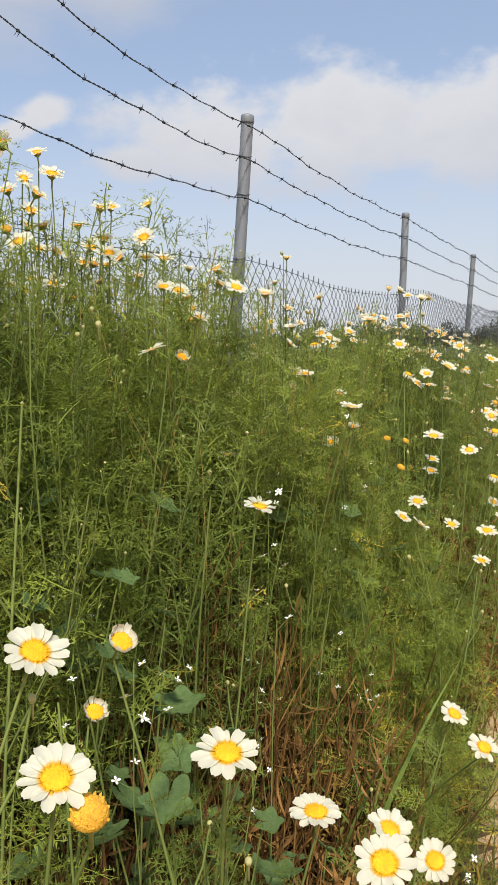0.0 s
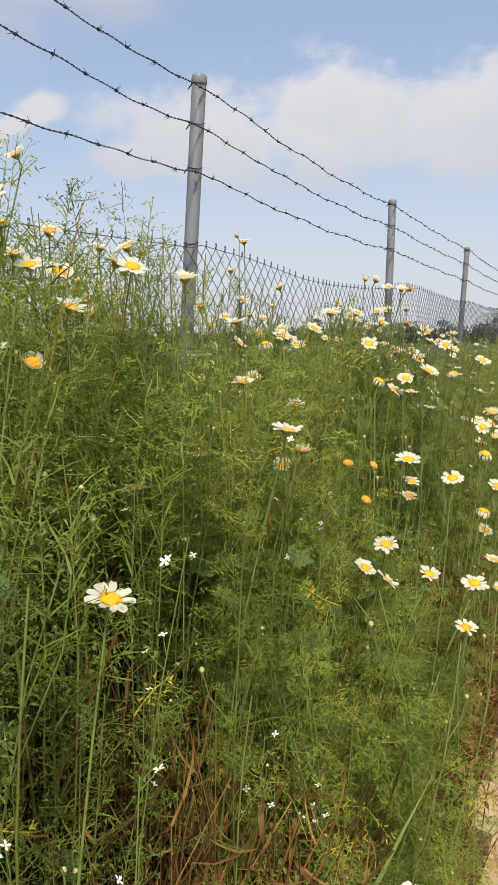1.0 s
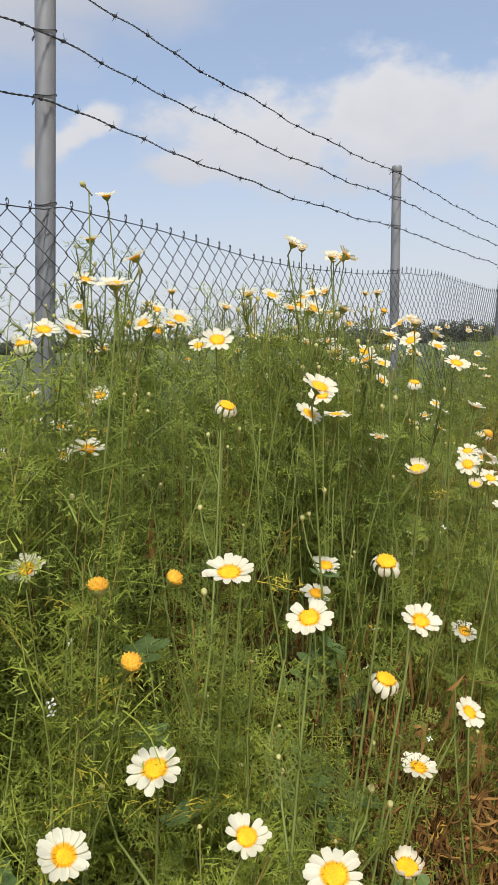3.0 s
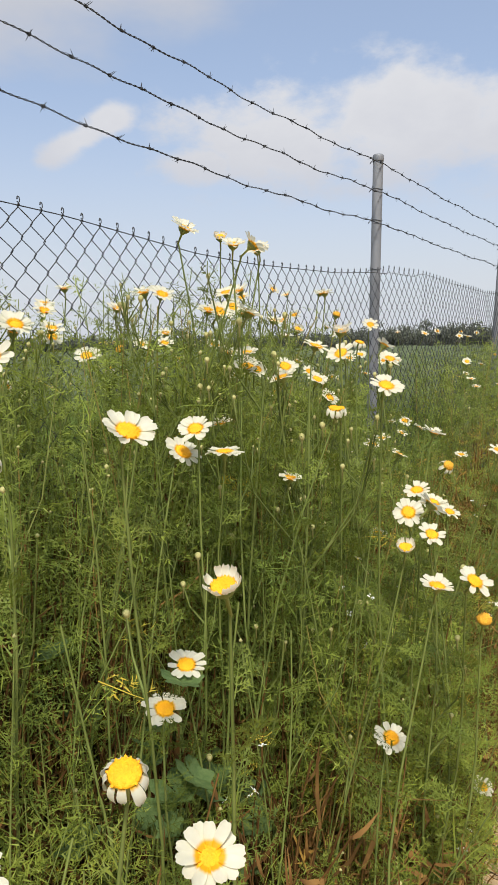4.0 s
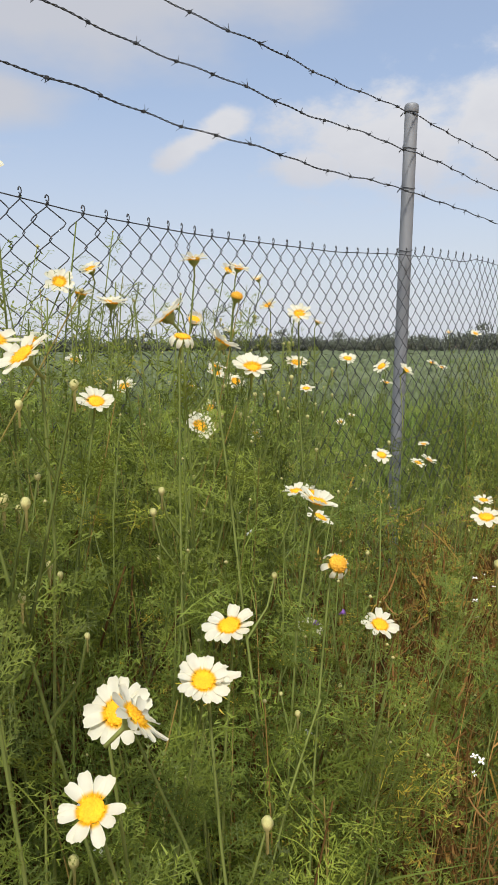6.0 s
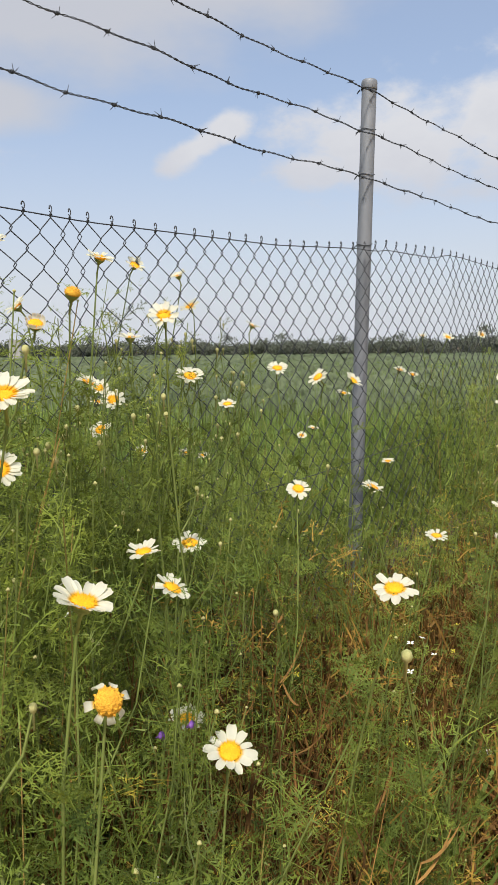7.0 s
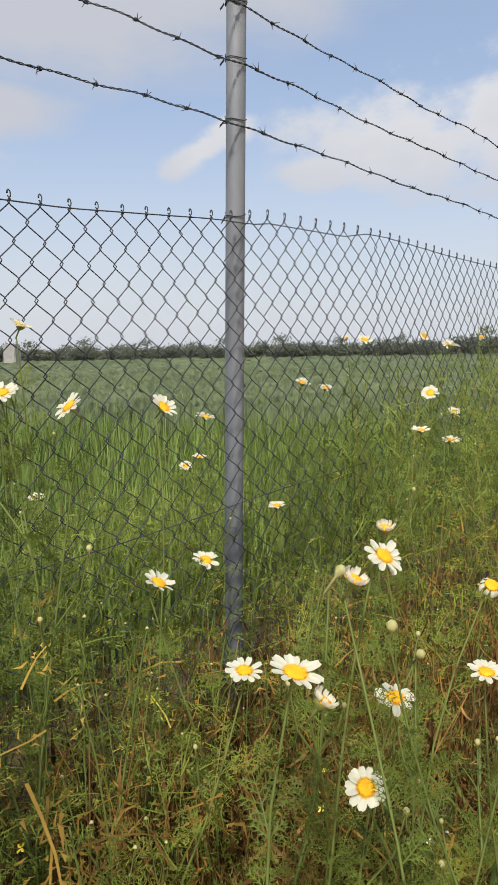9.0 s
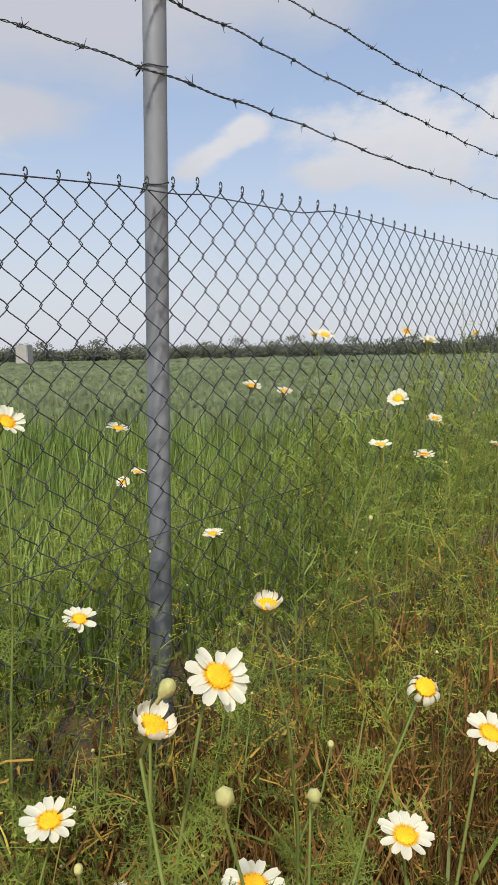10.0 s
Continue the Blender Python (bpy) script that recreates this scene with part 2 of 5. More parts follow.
def feather_leaf(r, pairs=7, lobes=3):
    """A finely cut leaf one unit long, along +y, drooping at the tip."""
    h = Heap()
    y = np.linspace(0, 1, 6)
    droop = r.uniform(0.05, 0.35)
    line = np.stack([0.04 * np.sin(3 * y + r.uniform(0, 6)), y, -droop * y**2], 1)
    h.add(*strip(line, 0.024 * (1 - 0.6 * y)))
    for k in range(pairs):
        t = (k + 0.8) / (pairs + 0.4)
        base = np.array([np.interp(t, y, line[:, i]) for i in range(3)])
        length = 0.33 * np.sin(np.pi * (0.22 + 0.70 * t)) * r.uniform(0.7, 1.25)
        for sgn in (-1, 1):
            ang = radians(r.uniform(38, 62))
            d = np.array([sgn * np.sin(ang), np.cos(ang), r.uniform(-0.25, 0.30)])
            tip = base + d * length
            q = np.array([d[1], -d[0], 0]) * 0.013
            h.add(np.array([base - q * 0.7, base + q * 0.7, tip + q * 0.5, tip - q * 0.5]), np.array([[0, 1, 2], [0, 2, 3]]))
            for b in range(lobes):
                s = (b + 1) / (lobes + 0.6)
                b0 = base + (tip - base) * s
                for g in (-1, 1):
                    e = d * 0.75 + g * np.array([d[1], -d[0], 0]) * 0.75
                    e2 = b0 + e * length * 0.40 * r.uniform(0.6, 1.25) + [0, 0, 0.10 * length * r.uniform(-1, 1.6)]
                    h.add(np.array([b0 - d * 0.017, b0 + d * 0.017, e2]), np.array([[0, 1, 2]]))
    v, f, _, _ = h.arrays()
    return v, f


def cheap_leaf(r, pairs=6, subs=1, wide=0.037):
    """The same leaf with plain lobes of uneven length and spread, for the mass of the growth."""
    h = Heap()
    y = np.linspace(0, 1, 4)
    a, droop = r.uniform(0, 6.28), r.uniform(0.0, 0.5)
    line = np.stack([0.09 * np.sin(2.6 * y + a) - 0.09 * np.sin(a), y, -droop * y**2 + 0.05 * np.sin(4 * y + a)], 1)
    h.add(*strip(line, 1.2 * wide * (1 - 0.5 * y)))
    for k in range(pairs):
        for sgn in (-1, 1):
            t = min(0.97, (k + r.uniform(0.5, 1.4)) / (pairs + 0.3))
            base = np.array([np.interp(t, y, line[:, i]) for i in range(3)])
            length = 0.36 * np.sin(np.pi * (0.2 + 0.72 * t)) * r.uniform(0.5, 1.25)
            ang = radians(r.uniform(30, 75))
            d = np.array([sgn * np.sin(ang), np.cos(ang), r.uniform(-0.6, 0.6)])
            n = np.array([d[1], -d[0], 0.0])
            tip = base + d * length
            h.add(np.array([base - d * wide, base + d * wide, tip]), np.array([[0, 1, 2]]))
            for c in range(subs):
                for g in (-1, 1):
                    if r.random() < 0.25:
                        continue
                    mid = base + d * length * r.uniform(0.25, 0.85)
                    way = d * r.uniform(0.4, 0.9) + g * n * r.uniform(0.4, 0.9) + [0, 0, r.uniform(-0.5, 0.5)]
                    h.add(np.array([mid - d * wide * 0.94, mid + d * wide * 0.94, mid + way * length * r.uniform(0.35, 0.7)]), np.array([[0, 1, 2]]))
    v, f, _, _ = h.arrays()
    return v, f


r0 = np.random.default_rng(3)
FINE = [feather_leaf(r0) for _ in range(6)]
CHEAP = [cheap_leaf(r0, int(r0.integers(4, 7))) for _ in range(8)]
FROND = [cheap_leaf(r0, int(r0.integers(6, 8)), 2, 0.019) for _ in range(14)]
PLAIN = [cheap_leaf(r0, 4, 1, 0.034) for _ in range(6)]


def stem_line(r, height, lean, n=7):
    """A slightly wandering upright line from the origin."""
    s = np.linspace(0, 1, n)
    a, b = r.uniform(0, 6.28, 2)
    x = lean[0] * s**1.6 + 0.030 * height * np.sin(4 * s + a) * s
    y = lean[1] * s**1.6 + 0.030 * height * np.sin(4 * s + b) * s
    return np.stack([x, y, height * s], 1)


KNOB = np.array([[1, 0, 0], [0, 1, 0], [-1, 0, 0], [0, -1, 0], [0, 0, 0.8], [0, 0, -0.9]], float)
KNOB_FACES = np.array([[0, 1, 4], [1, 2, 4], [2, 3, 4], [3, 0, 4], [1, 0, 5], [2, 1, 5], [3, 2, 5], [0, 3, 5]])


def stalk_arrays(r, height, leaves, lean=(0, 0), radius=0.0035, leafset=CHEAP, low=0.08, size=(0.05, 0.10), sides=4, n=7, heap=None, at=(0, 0, 0), tone=0.5, branch=0, power=0.6):
    """A leafy stalk: stem in slot 0, leaves in slot 1."""
    h = heap or Heap()
    line = stem_line(r, height, lean, n) + np.asarray(at)
    h.add(*tube(line, np.linspace(radius, radius * 0.45, n), sides, False), 0, tone)
    lines = [(line, height)]
    for _ in range(branch):
        t = r.uniform(0.45, 0.8)
        base = np.array([np.interp(t, np.linspace(0, 1, n), line[:, i]) for i in range(3)])
        az, up = r.uniform(0, 6.28), r.uniform(0.15, 0.32) * height
        tip = base + [0.35 * up * np.cos(az), 0.35 * up * np.sin(az), up]
        mid = (base + tip) / 2 + [0.08 * up * np.cos(az), 0.08 * up * np.sin(az), 0]
        bl = np.stack([base, mid, tip])
        h.add(*tube(bl, [radius * 0.6, radius * 0.5, radius * 0.35], 3, False), 0, tone)
        lines.append((bl, up))
    for line, length in lines:
        many = leaves if length == height else max(2, int(leaves * 0.25))
        ss = np.linspace(0, 1, len(line))
        for k in range(many):
            t = low + (0.98 - low) * ((k + r.uniform(0, 0.9)) / many) ** power
            base = np.array([np.interp(t, ss, line[:, i]) for i in range(3)])
            v, f = leafset[int(r.integers(len(leafset)))]
            s = r.uniform(*size) * (1.05 - 0.34 * t)
            h.add(turned(v, radians(r.uniform(5, 60)), r.uniform(-0.5, 0.5), r.uniform(0, 6.28), s, base), f, 1, r.uniform(0.72, 1.0) if t < 0.55 and r.random() < 0.42 else min(0.67, tone + r.uniform(-0.14, 0.14)))
        if r.random() < 0.3:
            h.add(line[-1] + KNOB * r.uniform(0.0022, 0.0042), KNOB_FACES, 2, r.uniform(0.1, 0.9))
    return h


# ---- ground ----


def ground_height(x, y):
    """Level at the fence, falling a little to the trodden path."""
    s = np.clip((np.asarray(x) - 0.35) / 0.9, 0, 1)
    return -0.16 * s * s * (3 - 2 * s)


def verge_edge(y):
    """Where the growth ends at the path."""
    return np.interp(y, (-3.0, -1.5, -0.9, -0.35, 0.5, 1.2, 2.0, 4.0, 8.0), (1.20, 1.24, 1.20, 1.13, 1.05, 0.96, 0.95, 1.02, 1.02))


def build_ground():
    xs = np.concatenate([[-1500, -600, -250, -120, -60, -30, -14, -6, -3], np.arange(-1.5, 4.01, 0.06), [5, 7, 10, 16, 30, 60, 120, 250, 600, 1500]])
    ys = np.concatenate([[-1500, -600, -200, -80, -30, -12, -7], np.arange(-5, 9.01, 0.08), [10, 12, 15, 20, 30, 50, 90, 180, 400, 900, 1500]])
    gx, gy = np.meshgrid(xs, ys, indexing="ij")
    z = ground_height(gx, gy)
    near = (np.abs(gx) < 5) & (gy > -6) & (gy < 10)
    bumps = np.array([[noise.noise((px * 5, py * 5, 0)) * 0.012 + noise.noise((px * 17, py * 17, 4)) * 0.007 if ok else 0 for px, py, ok in zip(a, b, c)] for a, b, c in zip(gx, gy, near)])
    v = np.stack([gx, gy, z + bumps], -1).reshape(-1, 3)
    ny = len(ys)
    i, j = np.meshgrid(np.arange(len(xs) - 1), np.arange(ny - 1), indexing="ij")
    a = (i * ny + j).ravel()
    f = np.concatenate([np.stack([a, a + ny, a + ny + 1], 1), np.stack([a, a + ny + 1, a + 1], 1)])
    mid = v[f].mean(1)
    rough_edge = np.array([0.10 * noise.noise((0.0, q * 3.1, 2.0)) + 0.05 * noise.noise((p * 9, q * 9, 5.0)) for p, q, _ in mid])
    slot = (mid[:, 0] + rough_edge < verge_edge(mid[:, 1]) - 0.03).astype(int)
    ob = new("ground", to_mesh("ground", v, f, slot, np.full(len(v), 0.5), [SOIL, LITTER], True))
    tagged(ob, "dry sandy soil of the path beside the verge", "ground", kind="structure")


build_ground()

# ---- fence ----
SPAN = 2.5
POSTS = (-2.5, 0.0, 2.5, 5.0, 7.5, 10.0)
POST_TOPS = (2.5, 2.065, 2.045, 2.0, 1.98, 1.97)
POST_FEET = ((-0.03, -2.52), (-0.078, -0.06), (-0.025, 2.478), (-0.07, 4.985), (-0.02, 7.5), (0.0, 10.0))
POST_LEANS = ((0.03, 0.02), (0.119, 0.065), (0.026, 0.042), (0.09, 0.019), (0.0, 0.0), (0.0, 0.0))  # how far the top is off its foot
POST_R = 0.0245
WIRES = (-0.035, -0.165, -0.31)    # each strand below the post's top
MESH_TOP, MESH_PITCH, MESH_ROW = 1.5, 0.0695, 0.0725


def post_point(k, z):
    s = z / POST_TOPS[k]
    return np.array([POST_FEET[k][0] + POST_LEANS[k][0] * s, POST_FEET[k][1] + POST_LEANS[k][1] * s, z])


def post_mesh():
    """Round hollow post one metre long, with a rolled cap."""
    h = Heap()
    a = np.array([0, 0.2, 0.4, 0.6, 0.8, 1.0])
    h.add(*tube(np.stack([0 * a, 0 * a, a], 1), POST_R, 24, False))
    return h.mesh("post_shaft", [STEEL], True)


def cap_mesh():
    h = Heap()
    prof = [(-0.028, 0.0255), (-0.026, 0.0268), (-0.006, 0.0268), (0.0, 0.0258), (0.004, 0.022), (0.0065, 0.012), (0.0072, 0.0005)]
    h.add(*tube([(0, 0, z) for z, _ in prof], [q for _, q in prof], 24, True))
    return h.mesh("post_cap", [STEEL], True)


def tie_mesh():
    """A loop of soft wire round the post, with its twisted ends standing off."""
    h = Heap()
    a = np.linspace(0, 2 * np.pi * 1.05, 26)
    q = POST_R + 0.0022
    h.add(*tube(np.stack([q * np.cos(a), q * np.sin(a), 0.004 * np.sin(2 * a) + 0.002 * a], 1), 0.0013, 4))
    s = np.linspace(0, 1, 12)
    for g in (0, np.pi):
        h.add(*tube(np.stack([q + 0.003 + 0.010 * s, 0.004 + 0.0022 * np.cos(14 * s + g), 0.004 + 0.0022 * np.sin(14 * s + g) - 0.012 * s], 1), 0.0011, 4))
    return h.mesh("tie", [WIRE], True)


POST_MESH, CAP_MESH, TIE_MESH = post_mesh(), cap_mesh(), tie_mesh()


def add_post(k):
    top = POST_TOPS[k]
    way = Vector((*POST_LEANS[k], top))
    turn = way.to_track_quat("Z", "Y").to_matrix().to_4x4()
    ob = thing("fence_post", "grey galvanised steel fence post with flat cap", "fence post", pose(*POST_FEET[k], 0) @ turn, "posts of the wire fence")
    part("shaft", POST_MESH, ob, "", Matrix.Translation((0, 0, -0.3)) @ Matrix.Diagonal((1, 1, top + 0.29, 1)))
    part("cap", CAP_MESH, ob, "", pose(0, 0, top - 0.004))
    for drop in WIRES:
        part("wire_tie", TIE_MESH, ob, "twisted wire tie", pose(0, 0, top + drop, 0, 0, 62))
    part("wire_tie", TIE_MESH, ob, "twisted wire tie", pose(0, 0, MESH_TOP + 0.004, 0, 0, 40))


for k in range(len(POSTS)):
    add_post(k)


def span_line(ends, sags, step):
    """Points along the fence that hang a little between the posts."""
    pts = []
    for a, b, sag in zip(ends[:-1], ends[1:], sags):
        n = max(2, int(round(np.linalg.norm(b - a) / step)))
        s = np.linspace(0, 1, n, endpoint=False)[:, None]
        p = a + (b - a) * s
        p[:, 2] -= (4 * sag * s * (1 - s))[:, 0]
        pts.append(p)
    return np.concatenate([*pts, ends[-1:]])


def barb_mesh(r):
    """Two wires wound round the strand with four cut points."""
    h = Heap()
    for g in (0.0, 1.0):
        a = np.linspace(0, 2 * np.pi * 1.6, 14)
        q = 0.0034
        wind = np.stack([q * np.cos(a + g * np.pi), -0.004 + 0.006 * a / a[-1] + 0.003 * g, q * np.sin(a + g * np.pi)], 1)
        d0, d1 = r.uniform(-1, 1, 3), r.uniform(-1, 1, 3)
        d0[1] *= 0.5
        d1[1] *= 0.5
        d0, d1 = d0 / np.linalg.norm(d0), d1 / np.linalg.norm(d1)
        path = np.concatenate([[wind[0] + d0 * 0.016], wind, [wind[-1] + d1 * 0.016]])
        rad = np.full(len(path), 0.00115)
        rad[[0, -1]] = 0.0004
        h.add(*tube(path, rad, 4))
    return h.mesh("barb", [WIRE], True)


rb = np.random.default_rng(21)
BARBS = [barb_mesh(rb) for _ in range(8)]


def add_barbed_wire(drop, sags, start, first):
    ends = np.array([post_point(k, POST_TOPS[k] + drop + (first, -0.016, -0.012, 0, 0, 0)[k]) + [POST_R + 0.004, 0, 0] for k in range(len(POSTS))])
    line = span_line(ends, sags, 0.0085)
    length = np.concatenate([[0], np.cumsum(np.linalg.norm(np.diff(line, axis=0), axis=1))])
    # the strand wanders a little, as drawn wire does
    line[:, 2] += 0.0035 * np.sin(length * 9 + start * 40) + 0.002 * np.sin(length * 31 + start * 17)
    line[:, 0] += 0.003 * np.sin(length * 11 + start * 9)
    ob = thing("barbed_wire", "strand of dark weathered barbed wire between the posts", "barbed wire", None, "barbed wires of the fence")
    for g in (0, np.pi):
        a = length / 0.042 * 2 * np.pi + g
        v, f = tube(line + np.stack([0.0016 * np.cos(a), 0 * a, 0.0016 * np.sin(a)], 1), 0.00125, 4)
        part("strand", to_mesh("strand", v, f, np.zeros(len(f)), np.full(len(v), 0.5), [WIRE], True), ob)
    s, n = start, 0
    while s < length[-1]:
        p = [np.interp(s, length, line[:, i]) for i in range(3)]
        if p[1] > -1.9 and p[1] < 7.6:
            part("barb", BARBS[n % 8], ob, "", pose(*p, 0, 47 * n, 0))
        s += 0.132 + rb.uniform(-0.008, 0.008)
        n += 1


for drop, sags, start, first in zip(WIRES, ((0.160, 0.036, 0.014, 0.02, 0.02), (0.130, 0.032, 0.014, 0.02, 0.02), (0.081, 0.030, 0.010, 0.02, 0.02)), (0.03, 0.085, 0.06), (0.015, -0.077, -0.321)):
    add_barbed_wire(drop, sags, start, first)


# the netting's upper edge along the fence, and where its joints come to lie
NET_Y = (-1.6, -1.2, -0.05, 0.02, 0.40, 0.65, 0.95, 1.3, 1.97, 2.4, 2.48, 2.6, 2.9, 3.2, 3.64, 4.5, 4.98, 5.1, 6.0, 7.5)
NET_TOP = (1.455, 1.460, 1.495, 1.510, 1.497, 1.478, 1.455, 1.448, 1.462, 1.492, 1.502, 1.521, 1.525, 1.527, 1.507, 1.485, 1.495, 1.505, 1.475, 1.490)
JOINTS = ((-30, -1.646), (0, 0.394), (7, 0.853), (8, 0.947), (12, 1.21), (14, 1.306), (29, 2.315), (31, 2.455), (38, 2.948), (40, 3.095), (41, 3.149), (49, 3.643), (90, 6.270), (111, 7.600))


def joint_at(i):
    return float(np.interp(i, [j for j, _ in JOINTS], [y for _, y in JOINTS]))


def mesh_wire(flip, rows):
    """One zigzag wire of the netting, hooked at every bend, with a cut end bent over on top."""
    half = MESH_ROW / 2
    pts = []
    for k in range(2 * rows + 1):
        side = 1 if (k + flip) % 2 else -1
        z = -k * half
        y = side * MESH_PITCH / 4
        hook = 0.0042
        pts += [(-0.0016 * side, y - side * hook * 0.3, z + 0.007), (0.0020 * side, y + side * hook * 0.55, z), (-0.0016 * side, y - side * hook * 0.3, z - 0.007)]
    p = np.array(pts)
    v, f = tube(p, 0.0015, 3)
    h = Heap()
    h.add(v, f)
    if not flip:
        a = np.linspace(0, np.pi * 1.5, 7)
        y = -MESH_PITCH / 4
        loop = np.stack([0 * a + 0.002, y + 0.0035 * np.sin(a) * 1.1, 0.013 - 0.007 * np.cos(a)], 1)
        h.add(*tube(np.concatenate([[(0, y, 0.0)], loop]), 0.0017, 4))
    return h.mesh("zigzag_wire", [WIRE], True)


def add_netting():
    ob = thing("chain_link_netting", "dark wire chain-link netting hung along the posts", "chain-link fence")
    rows = 20
    kinds = [mesh_wire(0, rows), mesh_wire(1, rows)]
    for i in range(-29, 111):
        y, pitch = joint_at(i), (joint_at(i + 1) - joint_at(i - 1)) / 2
        z = float(np.interp(y, NET_Y, NET_TOP)) - 0.007 + 0.002 * np.sin(y * 11)
        for flip, off in ((1, -pitch / 4), (0, pitch / 4)):
            part("zigzag_wire", kinds[flip], ob, "", pose(0.030 + 0.006 * np.sin((y + off) * 2.3), y + off, z, 4.5) @ Matrix.Diagonal((1, pitch / MESH_PITCH, 1, 1)))
    ys = np.arange(-1.9, 7.5, 0.06)
    below = np.interp(ys, (2.40, 2.55, 2.95, 3.08), (0.017, 0.034, 0.036, 0.016))
    v, f = tube(np.stack([0 * ys + 0.031, ys, np.interp(ys, NET_Y, NET_TOP) + 0.010 - below], 1), 0.0015, 5)
    part("tension_wire", to_mesh("tension_wire", v, f, np.zeros(len(f)), np.full(len(v), 0.5), [WIRE], True), ob)
    ends = np.array([[0.033, POSTS[k], 0.80 + 0.015 * np.sin(k * 2.1)] for k in range(len(POSTS))])
    v, f = tube(span_line(ends, (0.06, 0.05, -0.03, 0.03, 0.02), 0.06), 0.0013, 5)
    part("middle_wire", to_mesh("middle_wire", v, f, np.zeros(len(f)), np.full(len(v), 0.5), [WIRE], True), ob)


add_netting()

# ---- flowers: pieces ----


def petal_mesh(r, fold=0.0, width=0.0098, length=0.0200):
    """A blunt, faintly grooved ray petal along +x, thick enough to have two faces."""
    n, k = 6, 5
    s, u = np.linspace(0, 1, n), np.linspace(-1, 1, k)
    bend, tw = r.uniform(-0.25, 0.12) + fold, r.uniform(-0.25, 0.25)
    prof = np.array([0.46, 0.76, 0.96, 1.03, 0.98, 0.62])
    gs, gu = np.meshgrid(s, u, indexing="ij")
    w = prof[:, None] * width / 2
    notch = np.zeros_like(gs)
    notch[-1] = -0.07 * (1 - np.abs(u)) - 0.05 * np.abs(u) ** 2
    ang = bend * gs
    x = (gs + notch) * length * np.cos(ang * 0.8)
    z = (gs + notch) * length * np.sin(ang * 0.8) + 0.0011 * (np.abs(gu) ** 2) + 0.00035 * np.cos(gu * np.pi * 2)
    y = gu * w
    z = z + tw * y * gs
    v = np.stack([x, y, z], -1).reshape(-1, 3)
    i, j = np.meshgrid(np.arange(n - 1), np.arange(k - 1), indexing="ij")
    a = (i * k + j).ravel()
    f = np.concatenate([np.stack([a, a + k, a + k + 1], 1), np.stack([a, a + k + 1, a + 1], 1)])
    me = to_mesh("petal", v, f, np.zeros(len(f)), np.full(len(v), 0.5), [PETAL], True)
    al = me.attributes.new("along", "FLOAT", "POINT")
    al.data.foreach_set("value", gs.ravel().astype(np.float32))
    return me


def dome(radius, height, rings=5, sides=14, lift=0.0):
    t = np.linspace(np.pi / 2, 0.0, rings)
    prof = [(lift - 0.0015, radius * 0.9)] + [(lift + height * np.cos(a), radius * np.sin(a) + 1e-5) for a in t]
    return tube([(0, 0, z) for z, _ in prof], [q for _, q in prof], sides, True)


def floret_disc(r, radius, height, mat, rough=0.0006):
    """The crowded middle of the flower: a low dome set with rings of tiny florets."""
    h = Heap()
    h.add(*dome(radius, height))
    ring = np.array([[0, 0, 1.0], [1, 0, 0], [0, 1, 0], [-1, 0, 0], [0, -1, 0]])
    fac = np.array([[0, 1, 2], [0, 2, 3], [0, 3, 4], [0, 4, 1]])
    n = 34
    for i in range(n):
        q = np.sqrt((i + 0.5) / n)
        a = i * 2.39996
        z = height * np.sqrt(max(0, 1 - q * q)) - 0.0002
        p = np.array([radius * q * np.cos(a), radius * q * np.sin(a), z])
        out = np.array([q * np.cos(a) * 0.8, q * np.sin(a) * 0.8, 0.7])
        v = ring * 0.0014
        v[0] = out * (0.0014 + rough * r.uniform(0, 1))
        h.add(p + v, fac)
    return h.mesh("disc", [mat], False)


def cup_mesh():
    """Green scaly cup under the flower with the top of its stalk."""
    h = Heap()
    prof = [(-0.030, 0.0016), (-0.012, 0.0018), (-0.0085, 0.0042), (-0.005, 0.0078), (-0.0015, 0.0098), (0.0008, 0.0096)]
    h.add(*tube([(0, 0, z) for z, _ in prof], [q for _, q in prof], 12, True))
    for row, (z, q, n) in enumerate(((-0.0035, 0.0092, 12), (-0.0065, 0.0070, 10))):
        for i in range(n):
            a = 2 * np.pi * (i + 0.5 * row) / n
            c, s = np.cos(a), np.sin(a)
            t = np.array([-s, c, 0]) * 0.0022
            p = np.array([c * q, s * q, z])
            h.add(np.array([p - t, p + t, p + np.array([c * 0.0018, s * 0.0018, 0.0058])]), np.array([[0, 1, 2]]))
    return h.mesh("flower_cup", [SEPAL], True)


rp = np.random.default_rng(11)
PETALS = [petal_mesh(rp) for _ in range(7)]
DROOPED = [petal_mesh(rp, -1.35, 0.0070, 0.0150) for _ in range(4)]
SHORT = [petal_mesh(rp, 1.30, 0.0062, 0.0115) for _ in range(3)]
DISCS = [floret_disc(rp, 0.0104, 0.0026, DISC), floret_disc(rp, 0.0108, 0.0032, DISC), floret_disc(rp, 0.0099, 0.0022, DISC)]
SPENTS = [floret_disc(rp, 0.0115, 0.0095, SPENT, 0.0016), floret_disc(rp, 0.0105, 0.0080, SPENT, 0.0014)]
CUP = cup_mesh()


